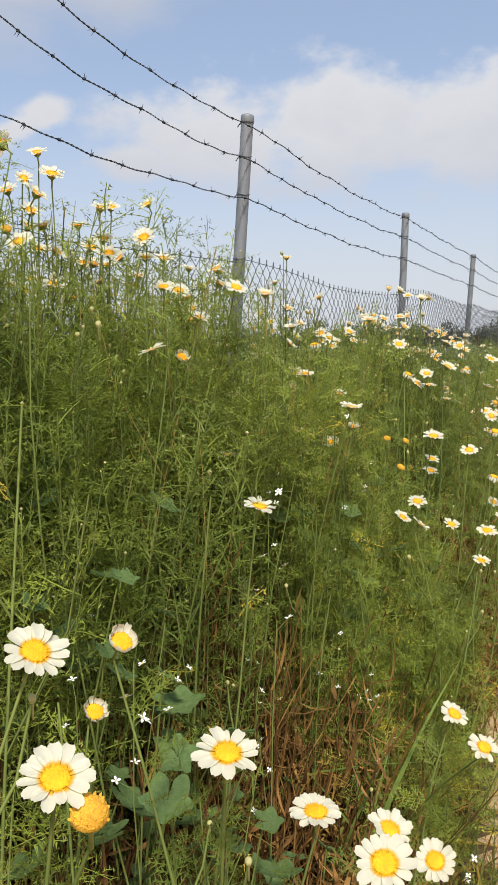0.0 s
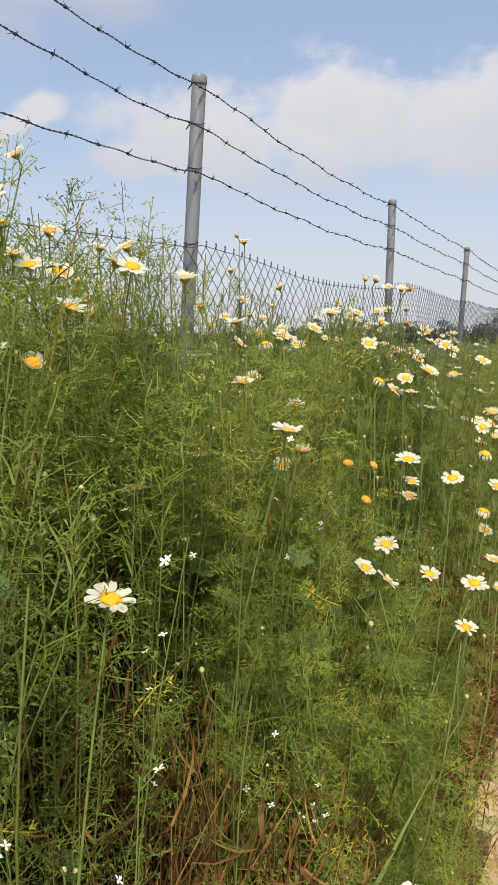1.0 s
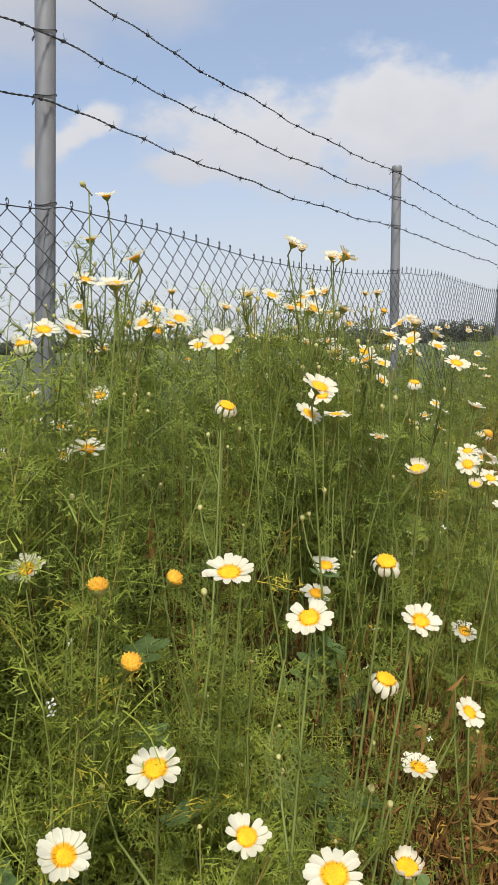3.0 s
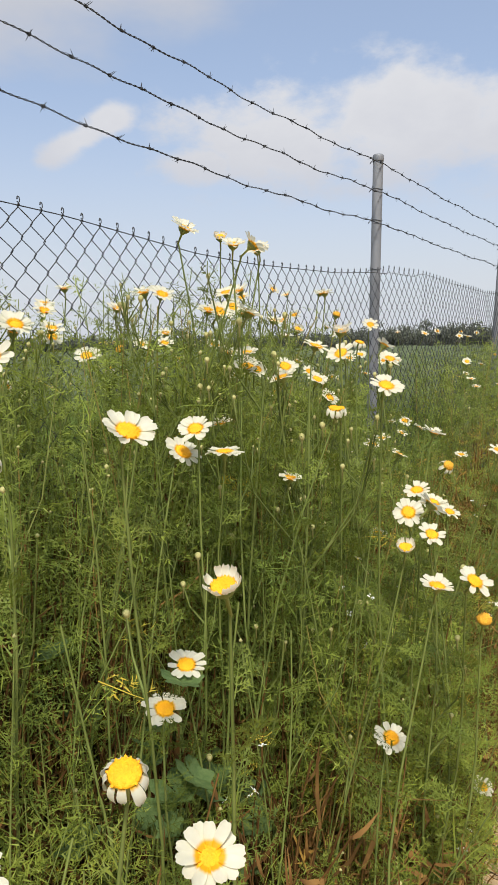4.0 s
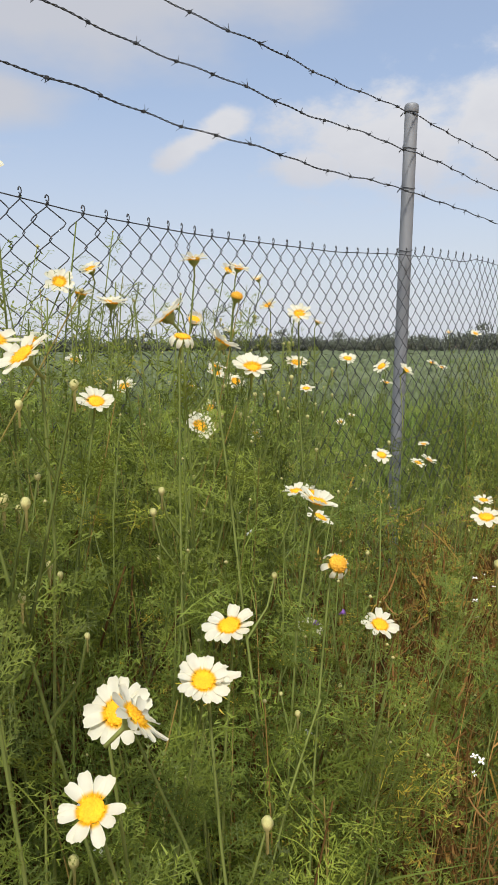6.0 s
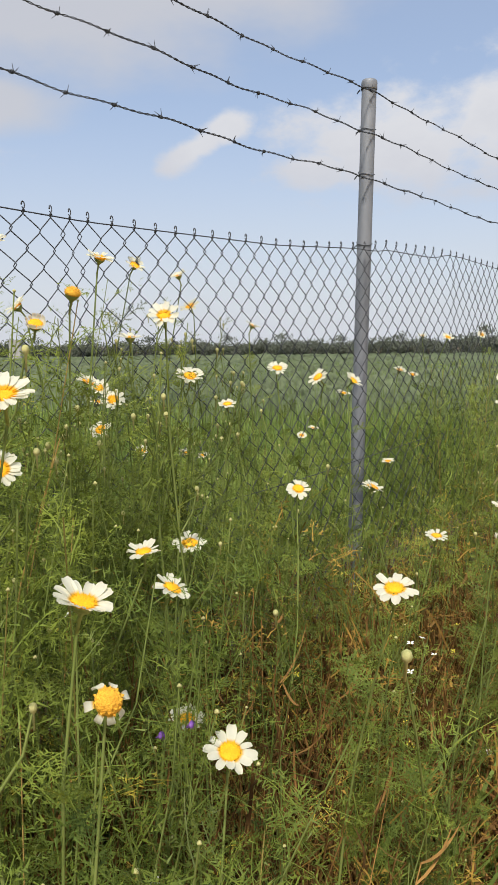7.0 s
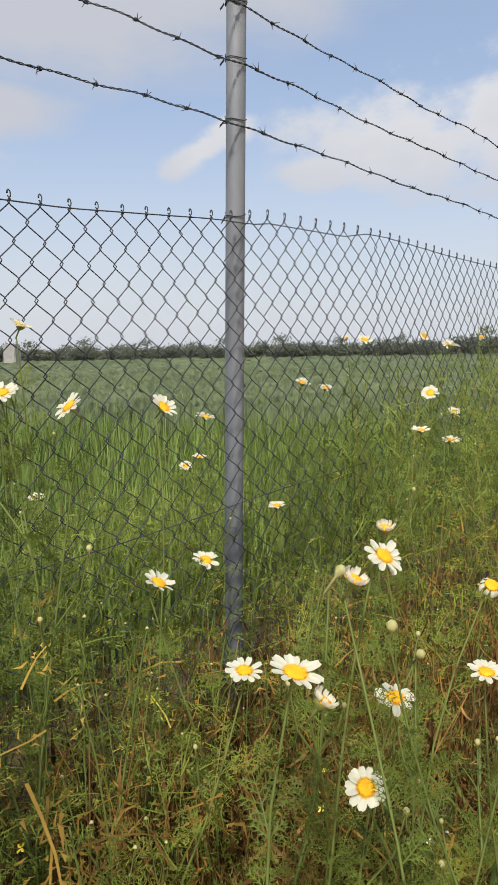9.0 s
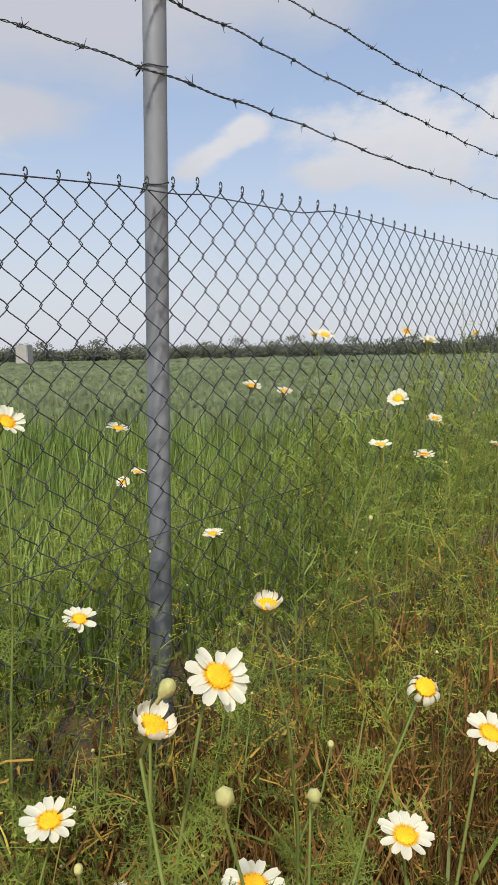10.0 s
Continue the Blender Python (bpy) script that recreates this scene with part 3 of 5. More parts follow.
def whole_head(r, count=13):
    """All petals of a flower in one ring, for the flowers farther off."""
    vs, fs, al, n = [], [], [], 0
    for i in range(count):
        me = PETALS[int(r.integers(7))]
        v = np.empty(len(me.vertices) * 3, np.float32)
        me.vertices.foreach_get("co", v)
        v = v.reshape(-1, 3)
        f = np.empty(len(me.polygons) * 3, np.int32)
        me.loops.foreach_get("vertex_index", f)
        a = np.empty(len(v), np.float32)
        me.attributes["along"].data.foreach_get("value", a)
        v = turned(v * [r.uniform(0.85, 1.1), 1, 1] + [0.008, 0, 0.0005 * (i % 2)], 0, r.uniform(-0.50, -0.08), 2 * np.pi * (i + r.uniform(-0.2, 0.2)) / count)
        vs.append(v), fs.append(f.reshape(-1, 3) + n), al.append(a)
        n += len(v)
    v, f = np.concatenate(vs), np.concatenate(fs)
    me = to_mesh("petal_ring", v, f, np.zeros(len(f)), np.full(len(v), 0.5), [PETAL], True)
    me.attributes.new("along", "FLOAT", "POINT").data.foreach_set("value", np.concatenate(al))
    return me


RINGS = [whole_head(rp, n) for n in (13, 14, 15, 14, 16)]


def bud_mesh(r, size):
    h = Heap()
    prof = [(-0.016, 0.0009), (-0.003, 0.0010), (-0.0015, 0.0024), (0.0010, 0.0034), (0.0030, 0.0033), (0.0048, 0.0020), (0.0054, 0.0004)]
    h.add(*tube([(0, 0, z * size) for z, _ in prof], [q * size for _, q in prof], 6, True), [0], r.uniform(0.2, 0.9))
    return h.mesh("bud", [BUD], True)


BUDS = [bud_mesh(rp, s) for s in (0.8, 1.0, 1.2)]


def head_pose(r, at, tilt=None, toward=None, size=1.0):
    """Flowers look up and over towards the sun's side."""
    tilt = radians(min(62, abs(r.normal(29, 13)))) if tilt is None else radians(tilt)
    toward = radians(r.normal(-38, 32)) if toward is None else radians(toward)
    n = Vector((math.sin(tilt) * math.cos(toward), math.sin(tilt) * math.sin(toward), math.cos(tilt)))
    spin = Matrix.Rotation(r.uniform(0, 6.28), 4, "Z")
    return Matrix.Translation(at) @ n.to_track_quat("Z", "Y").to_matrix().to_4x4() @ spin @ Matrix.Diagonal((size, size, size, 1))


def add_head(plant, r, m, kind="open", single=True, cupped=8.0):
    """A flower head: cup > disc, petals."""
    if kind == "bud":
        return part("bud", BUDS[1], plant, "closed pale bud", m @ pose(0, 0, -0.006) @ Matrix.Scale(2.0, 4))
    cup = part("flower_head", CUP, plant, "", m)
    disc = SPENTS[int(r.integers(2))] if kind in ("spent", "withered") else DISCS[int(r.integers(3))]
    part("disc", disc, cup, "spent orange-brown disc" if kind == "spent" else "golden yellow disc", pose(0, 0, 0.0012))
    if kind == "spent":
        return cup
    if kind == "open" and not single:
        part("petal_ring", RINGS[int(r.integers(5))], cup, "white petals with yellow bases")
        return cup
    meshes, count = {"open": (PETALS, int(r.integers(12, 16))), "drooped": (DROOPED, 10), "withered": (DROOPED, 7), "opening": (SHORT, 13)}[kind]
    for i in range(count):
        if kind == "open" and r.random() < 0.03:
            continue
        a = 360 * (i + r.uniform(-0.22, 0.22)) / count
        s = r.uniform(0.84, 1.12)
        part("petal", meshes[int(r.integers(len(meshes)))], cup, "", pose(0, 0, 0.0006 * (i % 2), 0, 0, a) @ pose(0.0078, 0, 0, r.uniform(-12, 12), r.uniform(-11, 11) - (cupped if kind == "open" else 0), 0) @ Matrix.Scale(s, 4))
    return cup


LOOKS = {
    "open": "crown daisy with white petals and yellow centre on a tall stalk",
    "drooped": "fading crown daisy with white petals hanging down",
    "withered": "withered crown daisy with a few curled petals",
    "spent": "spent crown daisy with bare orange-brown centre",
    "opening": "half-open pale yellow crown daisy on a leafy stalk",
    "bud": "crown daisy stalk ending in a closed round bud",
}


def add_daisy(x, y, z, kind, r, single=True, size=1.0, tilt=None, toward=None):
    """One stalk from the soil to its flower head at (x, y, z)."""
    off = np.array([r.normal(-0.07, 0.09), r.normal(0.0, 0.11)])
    gx, gy = x + off[0], y + off[1]
    g = float(ground_height(gx, gy))
    ob = thing("crown_daisy", LOOKS[kind], "flower", pose(gx, gy, g), "crown daisies along the fence")
    high = float(np.interp(z, (0.80, 1.20), (0.0, 1.0)))
    if tilt is None:
        tilt = min(58, abs(r.normal(23 + 9 * high, 12)))
        toward = r.normal(-40, 26 + 22 * high)
    m = head_pose(r, (x - gx, y - gy, z - g), tilt, toward, size)
    neck = m @ Vector((0, 0, -0.026))
    tall = neck.z
    n = 9
    s = np.linspace(0, 1, n)
    a, b = r.uniform(0, 6.28, 2)
    wob = np.sin(np.pi * s) * 0.026
    line = np.stack([neck.x * s**1.7 + wob * np.sin(4 * s + a), neck.y * s**1.7 + wob * np.sin(4 * s + b), tall * s], 1)
    h = Heap()
    tone = r.uniform(0.3, 0.66)
    h.add(*tube(line, np.linspace(0.0029, 0.0013, n), 6, False), 0, tone)
    side = []
    for _ in range(int(r.integers(0, 3))):
        t = r.uniform(0.55, 0.85)
        base = np.array([np.interp(t, s, line[:, i]) for i in range(3)])
        az, up = r.uniform(0, 6.28), r.uniform(0.06, 0.14)
        tip = base + [0.5 * up * np.cos(az), 0.5 * up * np.sin(az), up]
        h.add(*tube([base, (base + tip) / 2 + [0.12 * up * np.cos(az), 0.12 * up * np.sin(az), 0], tip], [0.0018, 0.0015, 0.0012], 5, False), 0, tone)
        side.append(tip)
    part("stalk", h.mesh("stalk", [STEM], True), ob)
    lh = Heap()
    many = int(13 + 10 * tall) if single else int(9 + 7 * tall)
    sets = FINE if single else CHEAP
    for k in range(many):
        t = 0.10 + 0.84 * ((k + r.uniform(0, 0.9)) / many) ** 0.7
        base = np.array([np.interp(t, s, line[:, i]) for i in range(3)])
        v, f = sets[int(r.integers(len(sets)))]
        lh.add(turned(v, radians(r.uniform(10, 60)), r.uniform(-0.5, 0.5), r.uniform(0, 6.28), r.uniform(0.055, 0.105) * (1.15 - 0.5 * t), base), f, 0, tone - 0.12 + r.uniform(-0.15, 0.15))
    part("foliage", lh.mesh("foliage", [LEAF]), ob)
    add_head(ob, r, m, kind, single, 9 + 11 * high + r.uniform(-7, 9))
    for tip in side:
        part("bud", BUDS[int(r.integers(3))], ob, "", Matrix.Translation(tip) @ Matrix.Scale(r.uniform(0.8, 1.4), 4))
    return ob


# where the flower heads stand, stretch by stretch: x, y, z
STRETCH_A = (
    (1.141, -2.437, 0.931), (1.035, -2.339, 0.951), (1.193, -2.319, 0.898), (1.279, -2.214, 0.769), (1.176, -2.102, 0.714),
    (1.225, -2.002, 0.646), (1.252, -1.885, 0.537), (0.933, -1.732, 0.930), (1.281, -1.714, 0.608), (0.632, -1.573, 1.169),
    (1.211, -1.571, 0.574), (0.445, -1.482, 1.309), (0.662, -1.449, 1.230), (0.556, -1.414, 1.297), (0.676, -1.315, 1.297),
    (0.920, -1.263, 1.045), (0.589, -1.197, 0.913), (0.647, -1.108, 1.294), (1.017, -1.028, 0.748), (0.690, -0.960, 1.097),
    (0.968, -0.867, 0.768), (1.051, -0.840, 0.709), (1.140, -0.839, 0.703), (0.597, -0.765, 0.922),
)
STRETCH_B = (
    (0.686, -0.754, 0.892), (1.071, -0.742, 0.892), (0.975, -0.737, 0.923), (0.531, -0.682, 1.223), (0.642, -0.657, 1.188),
    (0.419, -0.656, 1.138), (0.760, -0.645, 1.241), (0.803, -0.482, 1.168), (0.947, -0.451, 1.100), (0.866, -0.265, 0.783),
    (0.875, -0.321, 0.753), (0.815, -0.161, 1.064), (0.779, -0.143, 1.028), (0.802, -0.073, 1.020), (1.116, -0.057, 0.863),
    (1.029, 0.014, 0.595), (0.660, 0.038, 1.362), (0.735, 0.067, 1.333), (1.130, 0.072, 0.834), (0.988, 0.088, 1.110),
    (0.746, 0.094, 1.225), (0.749, 0.105, 1.336), (0.357, 0.119, 1.155), (0.781, 0.140, 1.117),
)
STRETCH_C = (
    (1.044, 0.144, 0.875), (0.692, 0.173, 1.133), (1.025, 0.198, 0.909), (0.978, 0.222, 0.887), (0.735, 0.236, 1.132),
    (0.845, 0.241, 1.155), (0.794, 0.245, 1.168), (0.617, 0.294, 1.156), (0.997, 0.297, 0.890), (0.992, 0.309, 0.887),
    (0.930, 0.406, 0.887), (0.706, 0.428, 1.097), (0.812, 0.531, 1.165), (0.714, 0.539, 1.198),
    (0.901, 0.600, 0.975), (0.882, 0.791, 0.758), (0.680, 0.861, 0.919), (0.726, 0.865, 0.881), (0.620, 0.990, 0.626),
    (0.578, 1.046, 0.874), (0.942, 1.022, 0.884), (0.433, 1.202, 1.120), (0.155, 1.222, 1.005),
)
STRETCH_D = (
    (0.155, 1.308, 1.191), (0.571, 1.337, 0.913), (-0.068, 1.396, 1.041), (0.027, 1.440, 1.359), (0.218, 1.543, 1.039),
    (0.857, 1.594, 0.869), (-0.017, 1.626, 1.350), (0.010, 1.639, 1.273), (0.283, 1.648, 1.119), (0.352, 1.717, 1.097),
    (0.844, 1.746, 0.672), (0.475, 1.770, 0.838), (0.634, 1.777, 0.744), (0.838, 1.793, 0.936), (0.833, 1.832, 0.746),
    (0.053, 1.836, 1.226), (0.302, 1.953, 1.077), (0.899, 1.954, 0.753), (0.941, 2.026, 0.830), (0.301, 2.053, 0.776),
    (-0.005, 2.383, 1.011), (0.416, 2.703, 0.972), (-0.044, 2.842, 1.073), (0.342, 2.898, 1.050),
)
STRETCH_E = (
    (0.093, 2.968, 1.197), (0.263, 3.186, 1.177),
)
# smaller heads of the crest and the verge's edge
STRETCH_F = (
    (0.399, -1.604, 1.543), (0.387, -1.680, 1.542), (0.335, -1.574, 1.507), (0.432, -1.602, 1.500), (0.425, -1.639, 1.459), (0.348, -1.540, 1.418), (0.205, -1.427, 1.441), (0.315, -1.387, 1.442),
    (0.252, -1.449, 1.386), (0.404, -1.566, 1.362), (0.388, -1.438, 1.383), (0.466, -1.494, 1.390), (0.494, -1.514, 1.358), (0.566, -1.495, 1.386), (0.544, -1.459, 1.352), (0.439, -1.231, 1.375),
    (0.326, -1.353, 1.360), (0.411, -1.296, 1.332), (0.503, -1.235, 1.284), (0.486, -1.526, 1.445), (0.329, -1.615, 1.478), (0.478, -1.349, 1.480), (0.399, -1.572, 1.296), (0.242, -1.313, 1.198),
    (0.602, -1.254, 1.311), (0.535, -1.321, 1.293),
)
STRETCH_G = (
    (0.474, -0.771, 0.908), (0.469, -0.937, 1.033), (0.959, -0.980, 0.748), (1.150, -0.978, 0.662), (1.143, -0.615, 0.855), (0.555, -0.230, 1.207), (1.158, -0.460, 0.680),
    (1.147, -0.631, 0.691), (0.654, -0.599, 1.018), (0.627, -0.589, 1.185), (0.423, -0.187, 1.334), (0.187, -0.056, 1.403), (0.313, -0.217, 1.296), (0.198, -0.117, 1.249), (0.425, -0.173, 1.204),
    (0.223, 0.201, 1.294), (0.485, 0.144, 1.271), (0.591, 0.062, 1.259), (0.487, 0.353, 1.243), (0.432, 0.127, 1.243), (0.602, 0.366, 1.359), (0.692, 0.221, 1.344), (0.230, -0.042, 1.496),
)
STRETCH_H = (
    (0.644, 0.160, 1.230), (0.515, 0.385, 1.154), (0.612, 0.340, 1.120), (0.635, 0.244, 1.272), (0.600, 0.250, 1.270), (0.384, 0.662, 1.244), (0.594, 0.721, 1.033), (0.374, 0.345, 1.175),
    (0.796, 0.606, 1.132), (0.692, 0.085, 1.039), (0.834, 0.069, 0.959), (1.078, 0.371, 0.333), (0.371, 0.630, 1.262), (0.346, 0.715, 1.290), (0.478, 0.648, 1.226), (0.326, 0.612, 1.167),
    (0.362, 0.906, 1.234), (0.156, 0.527, 1.172), (0.592, 0.990, 1.214), (0.578, 0.730, 1.291), (0.426, 1.014, 1.309), (0.164, 3.375, 1.179), (-0.039, 3.605, 1.211), (-0.173, 3.280, 1.207),
    (0.231, 3.286, 0.967), (0.420, 3.257, 0.912),
)
FADING = (
    (1.163, -2.434, 0.912, "spent"),
    (1.013, -2.200, 0.902, "opening"),
    (0.895, -2.099, 0.755, "opening"),
    (0.689, -1.561, 1.155, "opening"),
    (0.590, -0.645, 1.170, "drooped"),
    (0.895, -0.729, 0.903, "spent"),
    (1.178, -0.759, 0.670, "opening"),
    (1.122, -0.560, 1.015, "opening"),
    (0.256, -0.148, 1.505, "bud"),
    (0.526, 0.346, 1.391, "opening"),
    (0.763, 0.515, 1.172, "drooped"),
    (0.884, 0.154, 1.192, "opening"),
    (0.412, 0.902, 1.206, "opening"),
    (0.545, 0.870, 1.242, "spent"),
    (0.977, 0.990, 0.823, "bud"),
    (0.796, 1.729, 0.769, "opening"),
    (0.826, -0.969, 0.967, "opening"),
    (0.910, -0.827, 0.845, "spent"),
    (0.870, -0.825, 0.919, "spent"),
    (1.129, -0.683, 0.815, "drooped"),
    (1.125, -0.670, 0.937, "drooped"),
    (0.847, -0.531, 1.080, "drooped"),
    (1.042, 0.031, 0.882, "opening"),
    (1.140, 0.092, 0.771, "spent"),
    (0.902, 0.093, 1.072, "drooped"),
    (0.883, 0.148, 1.066, "drooped"),
    (0.934, 0.595, 0.906, "withered"),
    (0.836, 1.732, 0.922, "opening"),
    (0.861, 1.773, 0.865, "bud"),
    (0.772, 1.805, 0.906, "bud"),
    (0.811, 1.943, 0.760, "bud"),
    (0.744, 1.959, 0.922, "opening"),
    (0.860, 2.060, 0.836, "drooped"),
)

rf = np.random.default_rng(29)
for stretch in (STRETCH_A, STRETCH_B, STRETCH_C, STRETCH_D, STRETCH_E):
    for x, y, z in stretch:
        add_daisy(x, y, z, "open", rf, True, rf.uniform(0.86, 1.04))
for stretch in (STRETCH_F, STRETCH_G, STRETCH_H):
    for x, y, z in stretch:
        add_daisy(x, y, z, "open", rf, False, rf.uniform(0.74, 0.98))
for x, y, z, kind in FADING:
    add_daisy(x, y, z, kind, rf, True, rf.uniform(0.9, 1.05))


# ---- growth of the verge ----


def growth_height(x, y):
    """How high the green mass stands."""
    along = np.interp(y, (-2.6, -1.2, -0.8, -0.4, 0.2, 0.6, 1.0, 1.4, 1.8, 2.4, 2.8, 3.5, 8.0), (1.52, 1.48, 1.40, 1.34, 1.32, 1.29, 1.21, 1.02, 0.74, 0.66, 1.02, 1.20, 1.20))
    across = np.interp(x, (-0.9, -0.5, 0.0, 0.35, 0.6, 0.85, 1.18), (0.60, 0.78, 0.95, 1.0, 0.90, 0.70, 0.24))
    along = np.where(np.asarray(x) < 0.02, np.maximum(along, 1.04), along)
    hollow = 1 - 0.30 * np.exp(-((np.asarray(x) - 0.22) ** 2 + (np.asarray(y) + 0.30) ** 2) / 0.05)
    return along * across * hollow


def scatter(r, count, y0, y1, x0=-0.35, inset=0.0):
    for _ in range(count):
        y = r.uniform(y0, y1)
        x = r.uniform(x0, float(verge_edge(y)) - inset)
        yield x, y


rg = np.random.default_rng(17)


def bare(x, y):
    """True in the patches where last year's stalks have kept the green thin."""
    if y < -1.25 or -0.35 < y < 0.12:
        return noise.noise((x * 2.6, y * 2.6, 7.0)) > -0.22
    return noise.noise((x * 2.6, y * 2.6, 7.0)) > (0.12 if y < 1.1 else -0.08)



def build_foliage():
    """The mass of unflowered daisy stalks and feathery leaves."""
    # y from, to; x from, to (counted back from the path's edge where below zero); stalks, leaves, where they begin, their kind and size
    zones = (
        (-2.5, -1.25, -0.62, -0.06, 50, 24, 0.52, FROND, (0.055, 0.105)),
        (-1.25, -0.35, -0.62, -0.04, 125, 40, 0.18, FROND, (0.055, 0.110)),
        (-0.35, 0.12, -0.62, -0.06, 42, 26, 0.50, FROND, (0.055, 0.110)),
        (0.12, 1.1, -0.65, -0.04, 135, 40, 0.18, FROND, (0.055, 0.110)),
        (1.1, 2.7, -0.70, -0.06, 68, 32, 0.25, FROND, (0.055, 0.110)),
        (-2.4, 2.6, -0.30, 0.06, 90, 26, 0.10, FROND, (0.045, 0.090)),
        (-2.6, -0.5, -1.15, -0.5, 130, 16, 0.40, CHEAP, (0.060, 0.10)),
        (-2.2, -0.9, -1.15, -0.48, 270, 40, 0.52, CHEAP, (0.055, 0.095)),
        (-0.9, -0.4, -1.15, -0.48, 80, 32, 0.52, CHEAP, (0.050, 0.085)),
        (-0.7, 1.4, -1.20, -0.50, 250, 25, 0.58, CHEAP, (0.050, 0.085)),
        (-0.5, 2.8, -1.15, -0.5, 180, 15, 0.40, CHEAP, (0.060, 0.10)),
        (-0.4, 3.4, -1.95, -1.05, 210, 16, 0.30, CHEAP, (0.07, 0.12)),
        (2.7, 5.0, -1.35, 0.0, 400, 20, 0.22, CHEAP, (0.06, 0.11)),
        (5.0, 9.0, -1.1, 0.0, 190, 13, 0.30, PLAIN, (0.09, 0.14)),
        (9.0, 26.0, -1.4, 0.0, 130, 9, 0.30, PLAIN, (0.14, 0.24)),
    )
    for y0, y1, x0, x1, count, leaves, low, sets, size in zones:
        h = Heap()
        for _ in range(count):
            y = rg.uniform(y0, y1)
            x = float(verge_edge(y)) + rg.uniform(x0, x1)
            top = float(growth_height(x, y)) * (rg.uniform(0.86, 1.04) if rg.random() < 0.6 else rg.uniform(0.5, 0.9))
            slant = 0.15 if rg.random() < 0.15 else 0.06
            thin, start = 1.0, low
            if sets is FROND and bare(x, y):
                if rg.random() < 0.65:
                    continue
                thin, start = 0.45, max(low, 0.60)
            stalk_arrays(rg, top, int(thin * leaves * (0.4 + 0.6 * top)) + 2, (rg.normal(0.02, slant), rg.normal(0, slant)), rg.uniform(0.0013, 0.0026), leafset=sets, low=start, size=size, heap=h,
                         at=(x, y, float(ground_height(x, y))), tone=rg.beta(3.2, 2.0) if y > 2.7 else rg.beta(2, 2.6) if y > 0.9 else rg.beta(1.4, 3.0) if sets is FROND and y < -1.15 else rg.beta(3.4, 1.7) if sets is FROND else rg.beta(3.4, 2.0), branch=int(rg.integers(0, 3)), power=0.7)
        tagged(new("daisy_foliage", h.mesh("daisy_foliage", [STEM, LEAF, BUD])), "dense feathery green daisy growth along the fence", "foliage", kind="stuff")


def add_sprig(x, y, top, r):
    """A tall branching stalk whose bare twigs end in small buds against the sky."""
    g = float(ground_height(x, y))
    ob = thing("budding_daisy", "tall branching daisy stalk full of small closed buds", "flower", pose(x, y, g), "budding stalks along the fence")
    tall = top - g
    h, lh, tips = Heap(), Heap(), []
    line = stem_line(r, tall * 0.86, (r.normal(0, 0.04), r.normal(0, 0.04)), 8)
    h.add(*tube(line, np.linspace(0.0032, 0.0019, 8), 6, False), 0, 0.35)
    for k in range(int(r.integers(6, 10))):
        t = r.uniform(0.52, 1.0)
        base = np.array([np.interp(t, np.linspace(0, 1, 8), line[:, i]) for i in range(3)])
        az, up = r.uniform(0, 6.28), tall * 0.13 * r.uniform(0.6, 1.1) + (1 - t) * tall * 0.45
        out = up * r.uniform(0.25, 0.6)
        tip = base + [out * np.cos(az), out * np.sin(az), up]
        mid = base * 0.5 + tip * 0.5 + [0.18 * out * np.cos(az), 0.18 * out * np.sin(az), -0.1 * up]
        h.add(*tube([base, mid, tip], [0.0020, 0.0016, 0.0012], 4, False), 0, 0.25)
        tips.append(tip)
        for _ in range(int(r.integers(1, 4))):
            b0 = mid + (tip - mid) * r.uniform(0.0, 0.8)
            a2 = r.uniform(0, 6.28)
            t2 = b0 + [0.03 * np.cos(a2), 0.03 * np.sin(a2), r.uniform(0.02, 0.06)]
            h.add(*tube([b0, t2], [0.0012, 0.0010], 4, False), 0, 0.25)
            tips.append(t2)
        for q in np.linspace(0.05, 0.98, 16):
            p = base + (mid - base) * 2 * q if q < 0.5 else mid + (tip - mid) * (2 * q - 1)
            v, f = CHEAP[int(r.integers(len(CHEAP)))]
            lh.add(turned(v, radians(r.uniform(20, 70)), 0, r.uniform(0, 6.28), r.uniform(0.034, 0.056) * (1.15 - 0.3 * q), p), f, 0, r.uniform(0.08, 0.42))
    for k in range(34):
        t = r.uniform(0.25, 0.98)
        base = np.array([np.interp(t, np.linspace(0, 1, 8), line[:, i]) for i in range(3)])
        v, f = CHEAP[int(r.integers(len(CHEAP)))]
        lh.add(turned(v, radians(r.uniform(10, 60)), 0, r.uniform(0, 6.28), r.uniform(0.05, 0.085), base), f, 0, r.uniform(0.1, 0.5))
    part("stalk", h.mesh("stalk", [STEM], True), ob)
    part("foliage", lh.mesh("foliage", [LEAF]), ob)
    for tip in tips:
        part("bud", BUDS[int(r.integers(3))], ob, "", Matrix.Translation(tip) @ Matrix.Scale(r.uniform(0.7, 1.25), 4))
    return ob


def build_low_leaves():
    """Rosettes and young shoots close to the soil."""
    h = Heap()
    for x, y in scatter(rg, 100, -2.6, 4.5):
        g = float(ground_height(x, y))
        tone = rg.beta(2, 2.2)
        for _ in range(7):
            v, f = PLAIN[int(rg.integers(6))]
            z = g + rg.uniform(0, 0.35) * float(growth_height(x, y))
            h.add(turned(v, radians(rg.uniform(5, 70)), rg.uniform(-0.4, 0.4), rg.uniform(0, 6.28), rg.uniform(0.08, 0.15), (x + rg.normal(0, 0.03), y + rg.normal(0, 0.03), z)), f, 0, tone)
    tagged(new("low_leaves", h.mesh("low_leaves", [LEAF])), "low feathery leaves under the daisy stalks", "foliage", kind="stuff")


